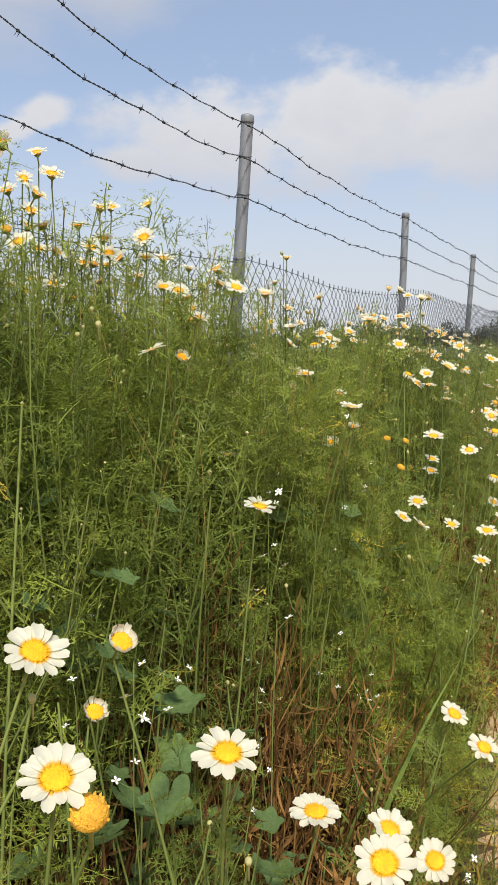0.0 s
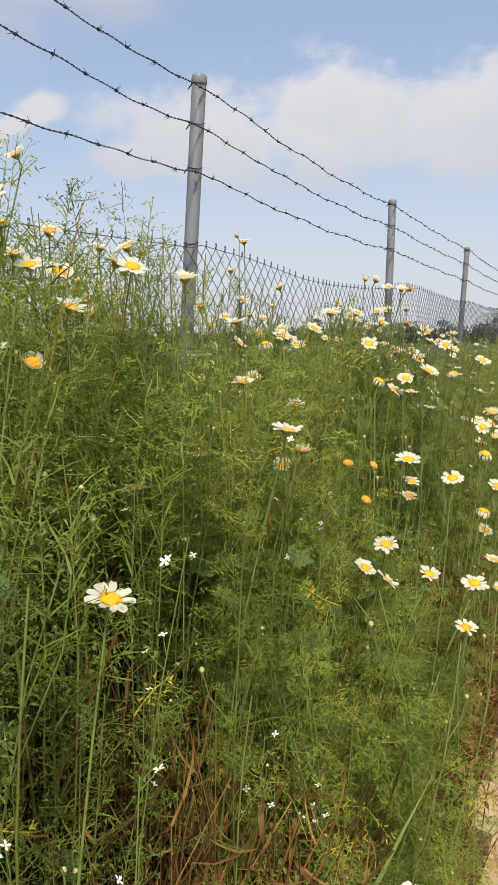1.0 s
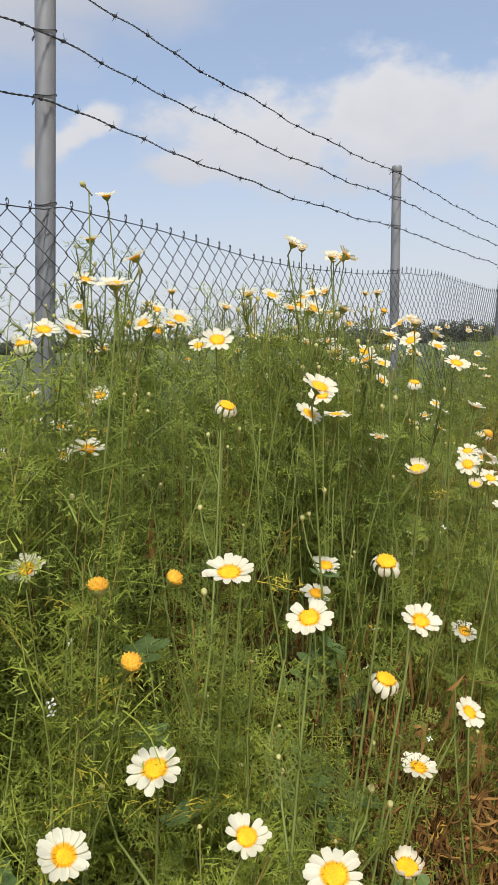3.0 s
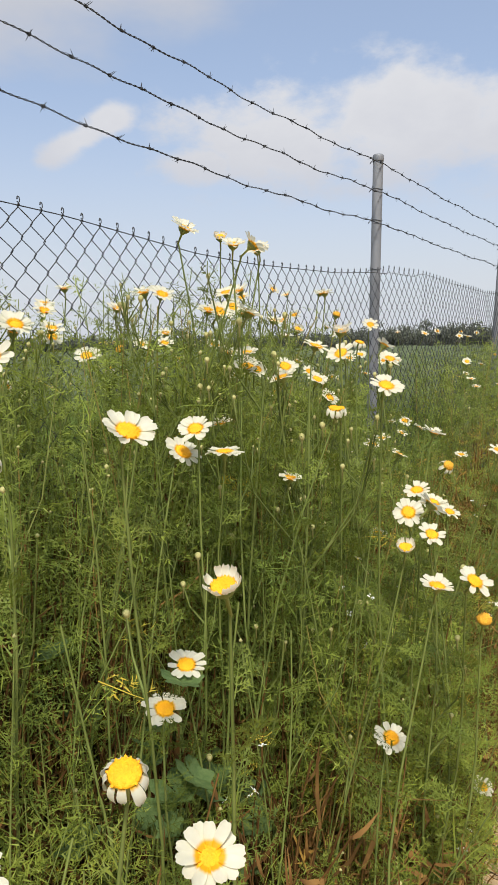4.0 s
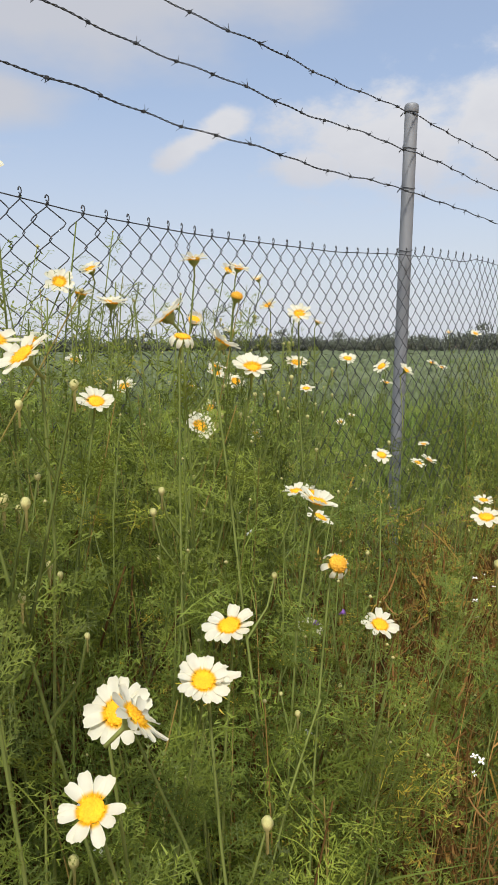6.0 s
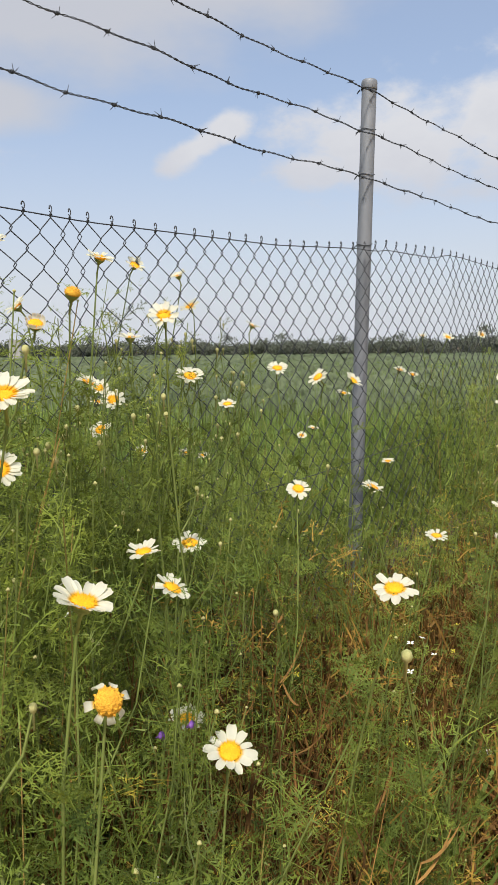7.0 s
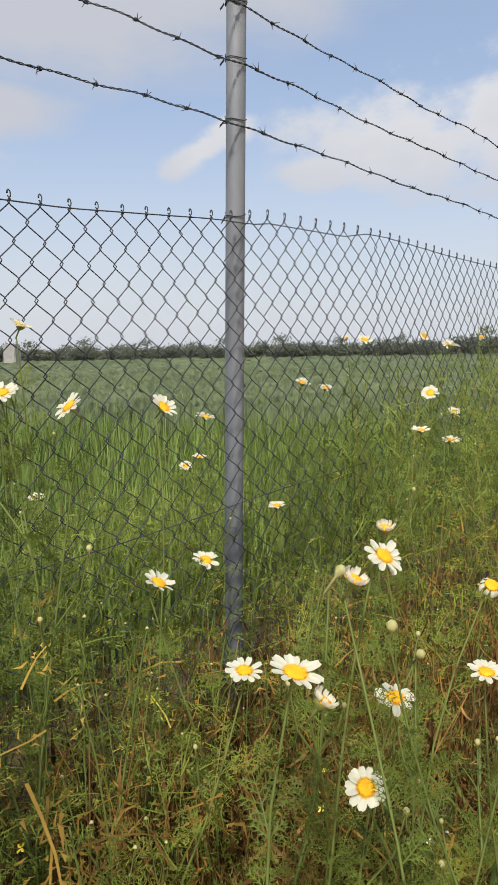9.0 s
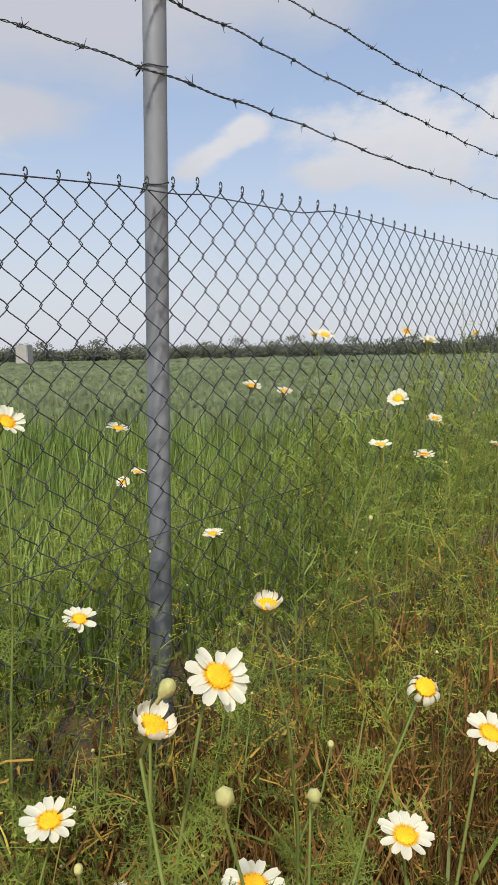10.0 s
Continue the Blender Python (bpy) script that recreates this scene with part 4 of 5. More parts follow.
def blade(r, length, width, lean, n=6):
    s = np.linspace(0, 1, n)
    out = lean * s**2
    z = length * (s - 0.35 * lean / length * s**2.2)
    p = np.stack([0 * s, out, z], 1)
    return strip(p, width * np.interp(s, (0, 0.2, 0.4, 0.6, 0.8, 1), (0.7, 1, 1, 0.85, 0.55, 0.06)))


def build_grass():
    h = Heap()
    for x, y in scatter(rg, 420, -2.6, 6.0, 0.05):
        g = float(ground_height(x, y))
        tone = rg.beta(1.6, 2.6)
        for _ in range(int(rg.integers(3, 8))):
            length = rg.uniform(0.18, 0.48)
            v, f = blade(rg, length, rg.uniform(0.003, 0.009), rg.uniform(0.05, 0.30))
            h.add(turned(v, 0, 0, rg.uniform(0, 6.28), 1, (x + rg.normal(0, 0.025), y + rg.normal(0, 0.025), g)), f, 0, np.clip(tone + rg.normal(0, 0.1), 0, 1))
    tagged(new("grass", h.mesh("grass", [GRASS], True)), "green and yellowing grass blades among the stalks", "grass", kind="stuff")


def build_dry():
    """Dead brown stalks and straw, most of it low down."""
    h = Heap()
    for x, y in scatter(rg, 3300, -2.6, 3.4, 0.42):
        if not bare(x, y) and rg.random() < 0.72:
            continue
        g = float(ground_height(x, y))
        top = min(float(growth_height(x, y)), 0.85) * rg.uniform(0.3, 0.9)
        tone = rg.beta(1.3, 2.4)
        line = stem_line(rg, top, (rg.normal(0, 0.10), rg.normal(0, 0.10)), 5) + [x, y, g]
        h.add(*tube(line, np.linspace(0.0027, 0.0011, 5) * rg.uniform(0.6, 1.3), 3, False), 0, tone)
        for _ in range(3):
            t = rg.uniform(0.2, 1)
            base = np.array([np.interp(t, np.linspace(0, 1, 5), line[:, i]) for i in range(3)])
            v, f = blade(rg, rg.uniform(0.04, 0.11), rg.uniform(0.002, 0.006), 0.05)
            h.add(turned(v, rg.uniform(0.5, 2.4), 0, rg.uniform(0, 6.28), 1, base), f, 0, tone)
    for x, y in scatter(rg, 3200, -2.6, 4.5, 0.0, -0.16):
        g = float(ground_height(x, y))
        a, l = rg.uniform(0, 6.28), rg.uniform(0.05, 0.22)
        p0 = np.array([x, y, g + rg.beta(1, 3) * 0.36 * (0.2 + float(growth_height(x, y)))])
        p1 = p0 + [l * np.cos(a), l * np.sin(a), rg.normal(0, 0.04)]
        h.add(*tube([p0, (p0 + p1) / 2 + [0, 0, 0.01], p1], [0.0011, 0.0012, 0.0007], 3, False), 0, rg.uniform(0.4, 1))
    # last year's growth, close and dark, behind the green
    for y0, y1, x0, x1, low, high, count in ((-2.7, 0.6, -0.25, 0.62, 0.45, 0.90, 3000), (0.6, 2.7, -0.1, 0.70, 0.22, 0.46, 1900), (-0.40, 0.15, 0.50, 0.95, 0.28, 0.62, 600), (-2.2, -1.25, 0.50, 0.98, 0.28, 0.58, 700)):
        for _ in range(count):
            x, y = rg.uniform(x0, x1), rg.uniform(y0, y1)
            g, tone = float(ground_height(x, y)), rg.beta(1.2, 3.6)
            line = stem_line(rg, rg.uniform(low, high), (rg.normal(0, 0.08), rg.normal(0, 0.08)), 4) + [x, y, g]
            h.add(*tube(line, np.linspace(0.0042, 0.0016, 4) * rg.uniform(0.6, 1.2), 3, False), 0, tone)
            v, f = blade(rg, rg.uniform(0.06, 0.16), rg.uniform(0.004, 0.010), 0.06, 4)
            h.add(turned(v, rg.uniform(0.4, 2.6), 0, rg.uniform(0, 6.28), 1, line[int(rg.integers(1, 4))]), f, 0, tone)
    tagged(new("dry_stalks", h.mesh("dry_stalks", [DRY])), "dead brown stalks and straw under the growth", "dry grass", kind="stuff")


def build_withered():
    """Golden and brown dying leaves hanging low on the stalks, thickest where the green is thin."""
    h = Heap()
    for x, y in scatter(rg, 3600, -2.5, 3.2, 0.25, 0.0):
        if not bare(x, y) and rg.random() < (0.38 if y < 1.2 else 0.3):
            continue
        g = float(ground_height(x, y))
        tone = rg.beta(1.6, 1.8)
        v, f = PLAIN[int(rg.integers(6))]
        z = g + 0.03 + rg.beta(1.3, 1.5) * (0.62 if y < 1.0 else 0.95) * min(0.85, float(growth_height(x, y)))
        h.add(turned(v, radians(rg.uniform(-70, 40)), rg.uniform(-0.6, 0.6), rg.uniform(0, 6.28), rg.uniform(0.045, 0.11), (x, y, z)), f, 0, tone)
    tagged(new("withered_leaves", h.mesh("withered_leaves", [WITHER])), "golden brown dying leaves under the daisies", "dry leaves", kind="stuff")




def build_stems():
    """Sturdy, nearly bare stems that carry the crest."""
    h = Heap()
    for y0, y1, count in ((-2.4, -1.25, 16), (-1.25, -0.3, 16), (-0.3, 0.4, 20), (0.4, 1.1, 16), (1.1, 2.6, 16)):
        for _ in range(count):
            y = rg.uniform(y0, y1)
            x = float(verge_edge(y)) + rg.uniform(-0.75, -0.12)
            top = float(growth_height(x, y)) * rg.uniform(0.85, 1.08)
            stalk_arrays(rg, top, int(16 + 8 * top), (rg.normal(0.0, 0.05), rg.normal(0, 0.06)), rg.uniform(0.0021, 0.0035), leafset=FROND, low=0.30, size=(0.04, 0.08), sides=6, n=9, heap=h,
                         at=(x, y, float(ground_height(x, y))), tone=rg.uniform(0.35, 0.72), branch=int(rg.integers(1, 4)), power=0.8)
    tagged(new("daisy_stems", h.mesh("daisy_stems", [STEM, LEAF, BUD], True)), "pale green upright daisy stems with sparse leaves", "foliage", kind="stuff")


build_foliage()
build_stems()
build_withered()
for y0, y1, x0, x1, count, low, high in ((-2.3, -0.6, 0.02, 0.50, 30, 0.88, 1.02), (-1.9, -0.1, 0.0, 0.52, 30, 0.82, 1.0), (-0.6, 1.2, -0.1, 0.42, 34, 0.85, 1.02), (1.1, 2.8, -0.6, 0.1, 6, 0.9, 1.05), (2.8, 7.0, -0.1, 0.95, 36, 0.85, 1.08)):
    for _ in range(count):
        x, y = rg.uniform(x0, x1), rg.uniform(y0, y1)
        kind = ("open", "open", "open", "open", "open", "open", "open", "drooped", "spent")[int(rg.integers(9))]
        add_daisy(x, y, max(0.45, float(growth_height(x, y)) * rg.uniform(low, high)), kind, rg, False, rg.uniform(0.74, 1.02))
for y0, y1, x0, x1, count, low, high in ((-2.1, -1.2, 0.05, 0.5, 14, 1.36, 1.54), (-1.2, -0.7, 0.05, 0.45, 6, 1.32, 1.44), (-0.8, 0.2, 0.0, 0.5, 6, 1.24, 1.40), (0.2, 1.5, -0.2, 0.4, 6, 1.14, 1.32)):
    for _ in range(count):
        add_sprig(rg.uniform(x0, x1), rg.uniform(y0, y1), rg.uniform(low, high), rg)
# the bushy ones that stand out before the netting
for x, y, top in ((0.68, 0.01, 1.33), (0.75, 0.08, 1.31), (0.80, 0.13, 1.28), (0.28, -0.14, 1.46), (0.36, -0.22, 1.36), (0.62, 0.18, 1.27), (0.05, 1.44, 1.33), (0.02, 1.62, 1.27), (0.05, 1.83, 1.20)):
    add_sprig(x, y, top, rg)
build_low_leaves()
build_grass()
build_dry()

# ---- single plants of the verge ----


def dead_stalk(r):
    """A few dry stems grown together, one metre high, with curled scraps of leaf."""
    h = Heap()
    for k in range(4):
        hgt, tone = (1.0, 0.8, 0.65, 0.5)[k] * r.uniform(0.85, 1.0), r.beta(1.3, 2.6)
        line = stem_line(r, hgt, (r.normal(0, 0.09), r.normal(0, 0.09)), 6) + [r.normal(0, 0.012), r.normal(0, 0.012), 0]
        h.add(*tube(line, np.linspace(0.0030, 0.0012, 6) * r.uniform(0.7, 1.4), 4, False), 0, tone)
        for _ in range(11):
            t = r.uniform(0.15, 1)
            base = np.array([np.interp(t, np.linspace(0, 1, 6), line[:, i]) for i in range(3)])
            v, f = blade(r, r.uniform(0.03, 0.10), r.uniform(0.004, 0.011), 0.05, 4)
            h.add(turned(v, r.uniform(0.8, 2.8), r.uniform(-0.6, 0.6), r.uniform(0, 6.28), 1, base), f, 0, np.clip(tone + r.normal(0.1, 0.2), 0, 1))
    return h.mesh("stalk", [DRY])


def add_dead_plant(x, y, top, r):
    """A stand of last season's stalks, brown and leafless but for curled scraps."""
    g = float(ground_height(x, y))
    ob = thing("dead_plant", "stand of dead brown stalks among the green growth", "dry plant", pose(x, y, g), "dead plants in the verge")
    for _ in range(9):
        tall = (top - g) * r.uniform(0.5, 1.0)
        part("stalk", DEAD[int(r.integers(len(DEAD)))], ob, "", pose(r.normal(0, 0.04), r.normal(0, 0.04), 0, r.uniform(-5, 5), r.uniform(-5, 5), r.uniform(0, 360)) @ Matrix.Diagonal((1, 1, tall, 1)))


rd = np.random.default_rng(61)
DEAD = [dead_stalk(rd) for _ in range(8)]
for x, y, top in ((0.78, -1.70, 0.52), (0.86, -1.42, 0.48), (0.70, -1.12, 0.62), (0.92, -1.15, 0.40), (0.80, -0.62, 0.62), (0.66, -0.42, 0.66), (0.98, -0.52, 0.40), (0.60, 0.12, 0.62), (0.72, 0.30, 0.56),
                  (0.80, -0.08, 0.50), (0.42, 0.95, 0.56), (0.58, 1.10, 0.48), (0.66, 1.42, 0.42), (0.30, 1.75, 0.46), (0.50, 2.00, 0.42), (0.16, 2.30, 0.46), (0.55, 2.35, 0.40), (0.34, 2.75, 0.50), (0.70, 2.20, 0.36), (0.12, 2.62, 0.48),
                  (0.22, 2.05, 0.44), (0.08, 2.18, 0.42), (0.36, 2.28, 0.40), (0.42, 1.62, 0.46), (0.20, 1.48, 0.52), (0.74, 1.85, 0.34), (0.62, 2.60, 0.42), (0.82, 1.30, 0.38), (0.05, 2.42, 0.44), (0.50, 0.62, 0.60), (0.86, 0.62, 0.44), (0.90, 0.05, 0.42), (0.95, -0.95, 0.36),
                  (0.92, -1.75, 0.40), (0.84, -1.95, 0.50), (0.98, -1.55, 0.34), (0.90, -0.30, 0.46), (0.84, -0.18, 0.52), (0.94, -0.10, 0.42), (0.88, 0.22, 0.46), (0.84, 0.42, 0.48), (0.80, 0.95, 0.40), (0.72, 1.12, 0.42), (0.78, 1.55, 0.34), (0.58, 1.75, 0.40), (0.84, 2.05, 0.32),
                  (0.96, -0.26, 0.56), (0.92, 0.02, 0.60), (0.98, -0.04, 0.48), (0.88, -0.14, 0.66), (0.94, 0.30, 0.52), (0.90, 0.40, 0.58), (1.00, 0.22, 0.44), (0.94, -1.30, 0.56), (0.98, -1.66, 0.52), (0.90, 1.20, 0.40)):
    add_dead_plant(x, y, top, rd)



def mallow_leaf(r):
    """A round, shallowly lobed leaf with pleats, one unit across, its stalk end at the origin."""
    n, k = 34, 5
    a = np.linspace(0.12, 2 * np.pi - 0.12, n)
    edge = 0.5 * (1 + 0.17 * np.cos(a * 5 + np.pi) + 0.05 * np.cos(a * 25)) + r.uniform(-0.025, 0.025, n)
    rings = []
    for q in np.linspace(0.04, 1, k):
        pleat = 0.035 * np.cos(a * 5 * 1.0 + np.pi) * q
        rings.append(np.stack([-np.cos(a) * edge * q + 0.18, np.sin(a) * edge * q, 0.10 * q**2 + pleat], 1))
    v = np.concatenate(rings)
    i, j = np.meshgrid(np.arange(k - 1), np.arange(n - 1), indexing="ij")
    p = (i * n + j).ravel()
    f = np.concatenate([np.stack([p, p + n, p + n + 1], 1), np.stack([p, p + n + 1, p + 1], 1)])
    return to_mesh("mallow_leaf", v, f, np.zeros(len(f)), np.full(len(v), r.uniform(0.2, 0.8)), [MALLOW], True)


rq = np.random.default_rng(53)
MALLOWS = [mallow_leaf(rq) for _ in range(4)]


def add_mallow(x, y, top, r):
    g = float(ground_height(x, y))
    ob = thing("mallow", "mallow plant with round dark green lobed leaves", "plant", pose(x, y, g), "mallows among the daisies")
    for k in range(int(r.integers(8, 13))):
        az, z = r.uniform(0, 6.28), (top - g) * r.uniform(0.35, 1.0)
        out = r.uniform(0.05, 0.14)
        tip = np.array([out * np.cos(az), out * np.sin(az), z])
        line = [(0, 0, 0), (tip[0] * 0.3, tip[1] * 0.3, z * 0.6), tip]
        v, f = tube(line, [0.0025, 0.002, 0.0014], 5, False)
        part("leaf_stalk", to_mesh("leaf_stalk", v, f, np.zeros(len(f)), np.full(len(v), 0.4), [STEM], True), ob)
        s = r.uniform(0.034, 0.066)
        part("leaf", MALLOWS[int(r.integers(4))], ob, "", Matrix.Translation(tip) @ pose(0, 0, 0, r.uniform(-25, 25), r.uniform(-5, 45), math.degrees(az)) @ Matrix.Scale(s, 4))
    return ob


for x, y, top in ((0.61, -1.83, 1.02), (0.65, -1.76, 1.01), (0.72, -2.01, 0.90), (0.73, -1.95, 0.88), (0.98, -2.04, 0.74), (0.84, -1.96, 0.81), (0.76, -0.99, 0.80), (0.87, -1.04, 0.73), (0.74, -1.03, 0.79), (0.87, -0.63, 0.83), (0.66, -0.18, 0.82), (0.75, -0.25, 0.78), (0.77, -0.25, 0.75), (0.56, -0.90, 0.93),
                  (0.80, -1.90, 0.62), (0.88, -1.84, 0.55), (0.92, -2.08, 0.58), (0.70, -1.72, 0.72), (0.96, -1.88, 0.46), (0.82, -1.62, 0.50), (1.02, -1.72, 0.36), (0.74, -0.12, 0.60), (0.82, -0.28, 0.56), (0.70, 0.02, 0.55), (0.86, -0.42, 0.52), (0.92, -0.22, 0.42), (0.98, -1.98, 0.60), (0.66, -1.92, 0.84)):
    add_mallow(x, y, top, rq)


def tuft_blade(r, length, width, lean):
    v, f = blade(r, length, width, lean, 9)
    mid = Heap()
    mid.add(v, f, 0, r.uniform(0.2, 0.75))
    return mid.mesh("blade", [GRASS], True)


BLADES = [tuft_blade(rq, rq.uniform(0.42, 0.72), rq.uniform(0.007, 0.012), rq.uniform(0.22, 0.50)) for _ in range(9)]


def add_tuft(x, y, r, count):
    ob = thing("grass_tuft", "tuft of long arching green grass blades", "grass", pose(x, y, float(ground_height(x, y))), "grass tufts in the verge")
    for _ in range(count):
        part("blade", BLADES[int(r.integers(9))], ob, "", pose(r.normal(0, 0.012), r.normal(0, 0.012), 0, r.uniform(-12, 12), r.uniform(-12, 12), r.uniform(0, 360)) @ Matrix.Scale(r.uniform(0.75, 1.15), 4))


for y0, y1, count in ((-2.3, -0.5, 20), (-0.5, 1.0, 18), (1.0, 2.6, 20)):
    for _ in range(count):
        y = rq.uniform(y0, y1)
        add_tuft(rq.uniform(0.58, float(verge_edge(y)) - 0.02), y, rq, int(rq.integers(5, 10)))


def cross_flower(mats, size):
    """Four rounded petals crosswise round a small eye."""
    h = Heap()
    for k in range(4):
        s = np.linspace(0, 1, 5)
        w = size * np.array([0.12, 0.35, 0.55, 0.5, 0.2])
        line = np.stack([0 * s, size * (0.05 + s * 0.95), size * 0.18 * np.sin(s * 2)], 1)
        v, f = strip(line, w)
        h.add(turned(v, 0, 0, k * np.pi / 2 + 0.1), f, 0)
    v, f = dome(size * 0.16, size * 0.14, 4, 8)
    h.add(v, f, 1)
    return h.mesh("blossom", mats, True)


WHITE_CROSS = [cross_flower([TINY, TINYEYE], s) for s in (0.0062, 0.0075)]
YELLOW_CROSS = [cross_flower([YELLOW, TINYEYE], s) for s in (0.008, 0.010)]


def add_cross(x, y, top, r, blossoms, label, group):
    """A thin branching stalk with small four-petalled blossoms."""
    g = float(ground_height(x, y))
    ob = thing("wild_rocket", label, "flower", pose(x, y, g), group)
    h = Heap()
    line = stem_line(r, top - g, (r.normal(0, 0.05), r.normal(0, 0.05)), 6)
    h.add(*tube(line, np.linspace(0.0018, 0.0009, 6), 4, False), 0, 0.5)
    tips = []
    for k in range(int(r.integers(3, 6))):
        t = r.uniform(0.75, 1.0)
        base = np.array([np.interp(t, np.linspace(0, 1, 6), line[:, i]) for i in range(3)])
        a = r.uniform(0, 6.28)
        tip = base + [0.022 * np.cos(a), 0.022 * np.sin(a), r.uniform(0.0, 0.03)]
        h.add(*tube([base, tip], [0.0008, 0.0006], 3, False), 0, 0.5)
        tips.append(tip)
    part("stalk", h.mesh("stalk", [STEM], True), ob)
    for tip in tips:
        part("blossom", blossoms[int(r.integers(2))], ob, "", Matrix.Translation(tip) @ pose(0, 0, 0, r.uniform(-40, 40), r.uniform(-10, 50), r.uniform(0, 360)))


for y0, y1, count in ((-2.2, -0.9, 18), (-0.9, 0.5, 7), (0.5, 2.2, 9)):
    for _ in range(count):
        y = rq.uniform(y0, y1)
        x = rq.uniform(0.60, float(verge_edge(y)) + 0.02)
        add_cross(x, y, float(ground_height(x, y)) + 0.12 + float(growth_height(x, y)) * rq.uniform(0.45, 0.95), rq, WHITE_CROSS, "thin wild rocket stalk with tiny white four-petalled blossoms", "wild rocket in the verge")
for _ in range(10):
    y = rq.uniform(0.4, 2.4)
    x = rq.uniform(0.25, float(verge_edge(y)))
    add_cross(x, y, float(ground_height(x, y)) + rq.uniform(0.3, 0.6), rq, YELLOW_CROSS, "thin mustard stalk with small yellow blossoms", "wild mustard in the verge")


def trumpet():
    h = Heap()
    prof = [(0.0, 0.0015), (0.006, 0.0028), (0.013, 0.0055), (0.018, 0.0095), (0.0185, 0.0085), (0.008, 0.003)]
    v, f = tube([(0, 0, z) for z, _ in prof], [q for _, q in prof], 10, False)
    h.add(v, f)
    return h.mesh("blossom", [PURPLE], True)


TRUMPET = trumpet()
for x, y, z in ((0.80, 0.81, 0.75), (0.75, 0.81, 0.72)):
    g = float(ground_height(x, y))
    ob = thing("viper_bugloss", "low wild plant with small purple trumpet blossoms", "flower", pose(x, y, g), "purple flowers in the verge")
    v, f = tube(stem_line(rq, z - g, (0.0, 0.0), 6), np.linspace(0.003, 0.0018, 6), 5, False)
    part("stalk", to_mesh("stalk", v, f, np.zeros(len(f)), np.full(len(v), 0.5), [STEM], True), ob)
    part("blossom", TRUMPET, ob, "", pose(0, 0, z - g, 55, 30, 80) @ Matrix.Scale(0.55, 4))

# ---- field behind the fence ----


def build_crop():
    h = Heap()
    rc = np.random.default_rng(31)
    for x0, x1, y0, y1, count in ((-2.2, -0.7, -1.5, 7.0, 7500), (-6.0, -2.2, -0.5, 12.0, 9500), (-16.0, -6.0, 2.0, 26.0, 12000)):
        for _ in range(count):
            x, y = rc.uniform(x0, x1), rc.uniform(y0, y1)
            far = x < -6
            top = rc.uniform(0.38, 0.62) * (1.0 if x < -0.8 else 0.85)
            v, f = blade(rc, top, rc.uniform(0.008, 0.017) * (2.4 if far else 1), rc.uniform(0.02, 0.18), 4)
            h.add(turned(v, 0, 0, rc.uniform(0, 6.28), 1, (x, y, 0)), f, 0, rc.beta(2, 2))
    tagged(new("wheat", h.mesh("wheat", [CROP], True)), "green young wheat standing in the field behind the fence", "wheat", kind="stuff")


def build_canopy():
    """The far part of the field: the wheat's uneven top, with the shade between blades put into its colour."""
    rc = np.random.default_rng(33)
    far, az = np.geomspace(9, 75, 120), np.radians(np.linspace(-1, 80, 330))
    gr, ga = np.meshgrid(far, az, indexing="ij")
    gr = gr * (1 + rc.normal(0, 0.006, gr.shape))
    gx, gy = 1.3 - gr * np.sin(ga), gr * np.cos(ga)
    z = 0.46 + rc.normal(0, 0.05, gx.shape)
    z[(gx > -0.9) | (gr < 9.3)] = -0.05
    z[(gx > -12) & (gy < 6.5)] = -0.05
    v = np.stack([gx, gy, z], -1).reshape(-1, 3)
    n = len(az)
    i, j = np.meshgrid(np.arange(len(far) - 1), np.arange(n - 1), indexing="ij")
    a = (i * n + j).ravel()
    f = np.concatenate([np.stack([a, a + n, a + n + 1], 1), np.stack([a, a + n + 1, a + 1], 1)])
    tagged(new("wheat", to_mesh("far_wheat", v, f, np.zeros(len(f)), rc.uniform(0.1, 0.9, len(v)), [FARCROP_SHADED])), "wheat field reaching back to a dark hedge", "wheat", kind="stuff")


def clump(r, size, leaf, count):
    """A loose crown of many small leaf cards round a few centres."""
    h = Heap()
    centres = r.normal(0, 0.33, (9, 3)) * size
    for _ in range(count):
        c = centres[int(r.integers(9))]
        p = c + r.normal(0, 0.19, 3) * size
        q = r.normal(0, 1, (3, 3))
        q = q / np.linalg.norm(q, axis=1, keepdims=True) * leaf
        # tone rises with height: leaves darker low in the crown, lighter on top
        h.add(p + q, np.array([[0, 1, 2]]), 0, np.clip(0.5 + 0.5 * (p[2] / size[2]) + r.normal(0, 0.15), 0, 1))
    return h


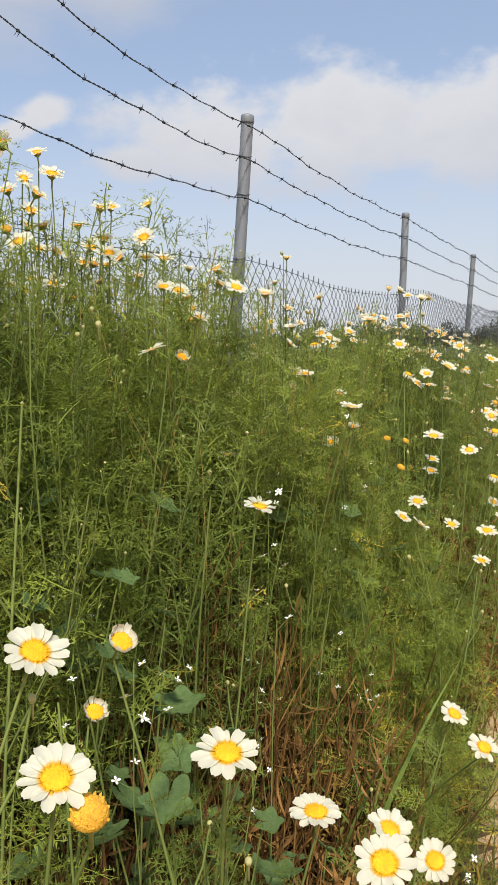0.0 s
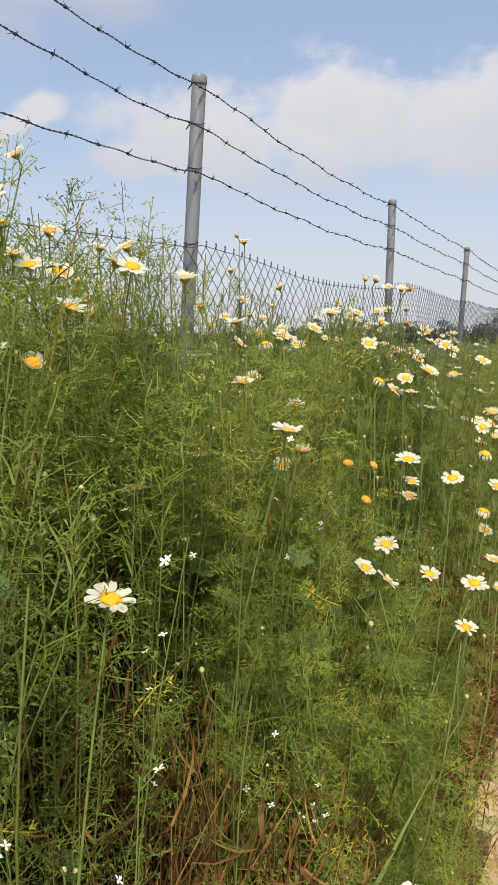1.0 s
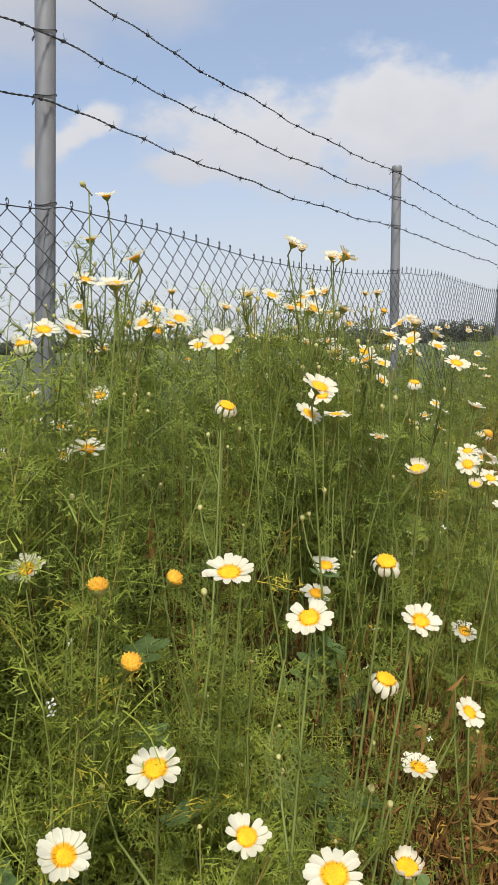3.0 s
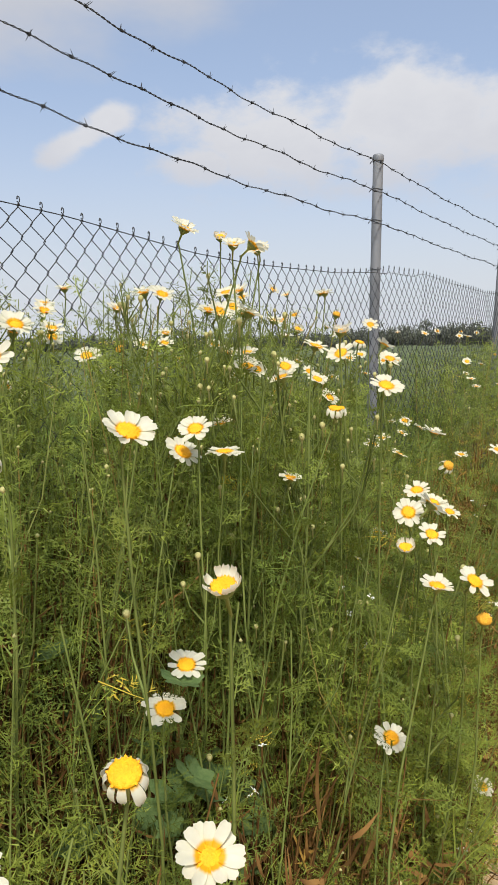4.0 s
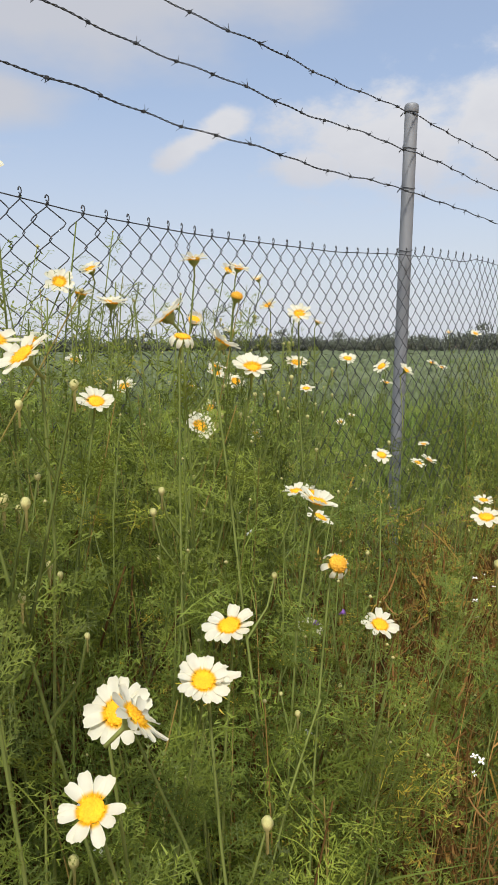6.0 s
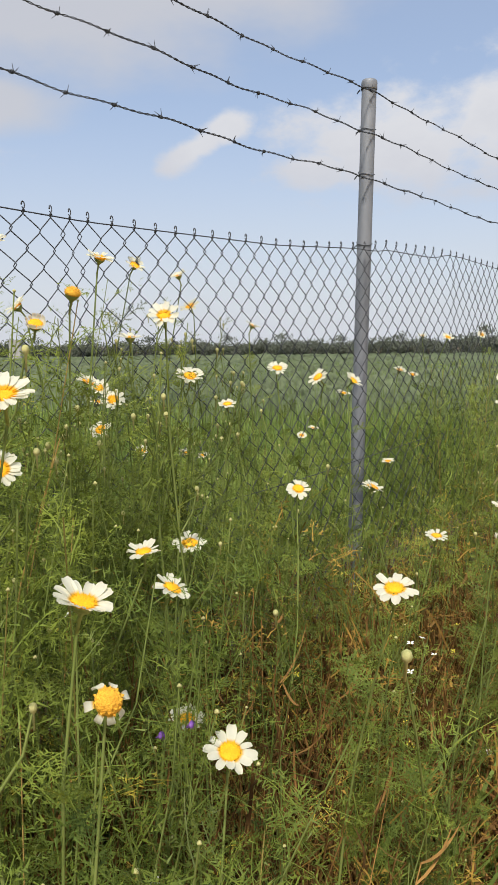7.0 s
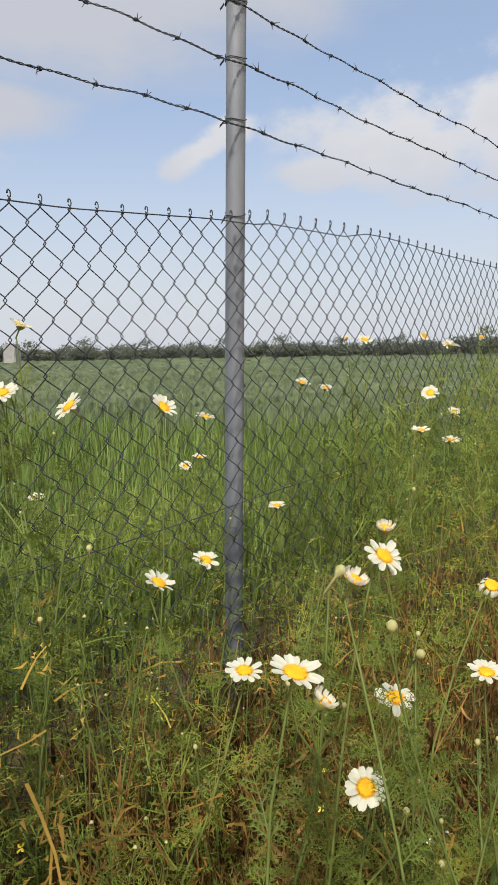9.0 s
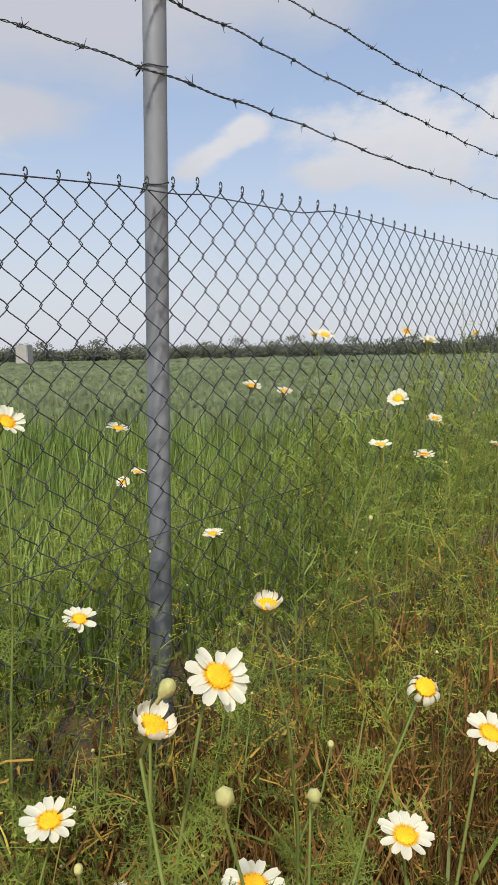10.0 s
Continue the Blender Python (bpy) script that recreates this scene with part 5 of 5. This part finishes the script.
def build_hedge():
    """Dark shrubs along the far side of the field."""
    rh = np.random.default_rng(41)
    kinds = []
    for k in range(5):
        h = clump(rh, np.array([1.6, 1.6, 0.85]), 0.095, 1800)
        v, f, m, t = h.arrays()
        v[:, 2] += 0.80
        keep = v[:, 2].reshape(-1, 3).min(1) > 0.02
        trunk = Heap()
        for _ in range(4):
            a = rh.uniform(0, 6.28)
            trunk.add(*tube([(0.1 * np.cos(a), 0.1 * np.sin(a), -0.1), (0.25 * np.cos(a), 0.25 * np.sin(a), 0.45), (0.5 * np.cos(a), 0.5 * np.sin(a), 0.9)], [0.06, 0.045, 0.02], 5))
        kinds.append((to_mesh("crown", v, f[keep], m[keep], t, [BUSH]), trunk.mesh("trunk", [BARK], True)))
    n = 0
    for az in np.arange(-2, 66, 0.95):
        a = radians(az + rh.normal(0, 0.25))
        far = 58 + rh.normal(0, 2.0)
        tall = 1.00 + 0.05 * math.sin(az * 0.9) + rh.uniform(-0.04, 0.06)
        if 3 < az < 29:
            tall *= 1.0 + 0.30 * math.sin(math.pi * (az - 3) / 26)
        x, y = 1.3 - far * math.sin(a), far * math.cos(a)
        crown, trunk = kinds[n % 5]
        ob = thing("shrub", "dark green shrub in the hedge beyond the field", "shrub", pose(x, y, 0, 0, 0, rh.uniform(0, 360)) @ Matrix.Diagonal((1.0, 1.0, tall, 1)), "shrubs of the far hedge")
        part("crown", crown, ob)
        part("trunk", trunk, ob)
        n += 1


build_crop()
build_canopy()
build_hedge()


def add_pillar(x, y):
    """A weathered concrete block standing before the hedge."""
    bm = bmesh.new()
    bmesh.ops.create_cube(bm, size=1.0)
    for v in bm.verts:
        k = 0.94 if v.co.z > 0 else 1.0
        v.co = Vector((v.co.x * 0.85 * k, v.co.y * 0.85 * k, (v.co.z + 0.5) * 1.75 - 0.1))
    bmesh.ops.bevel(bm, geom=bm.edges[:], offset=0.05, segments=2, affect="EDGES")
    me = bpy.data.meshes.new("concrete_pillar")
    bm.to_mesh(me)
    bm.free()
    me.materials.append(CONCRETE)
    ob = new("concrete_pillar", me)
    ob.matrix_basis = pose(x, y, 0, 0, 0, 30)
    tagged(ob, "pale weathered concrete pillar standing before the hedge", "pillar")


add_pillar(-41.1, 27.8)
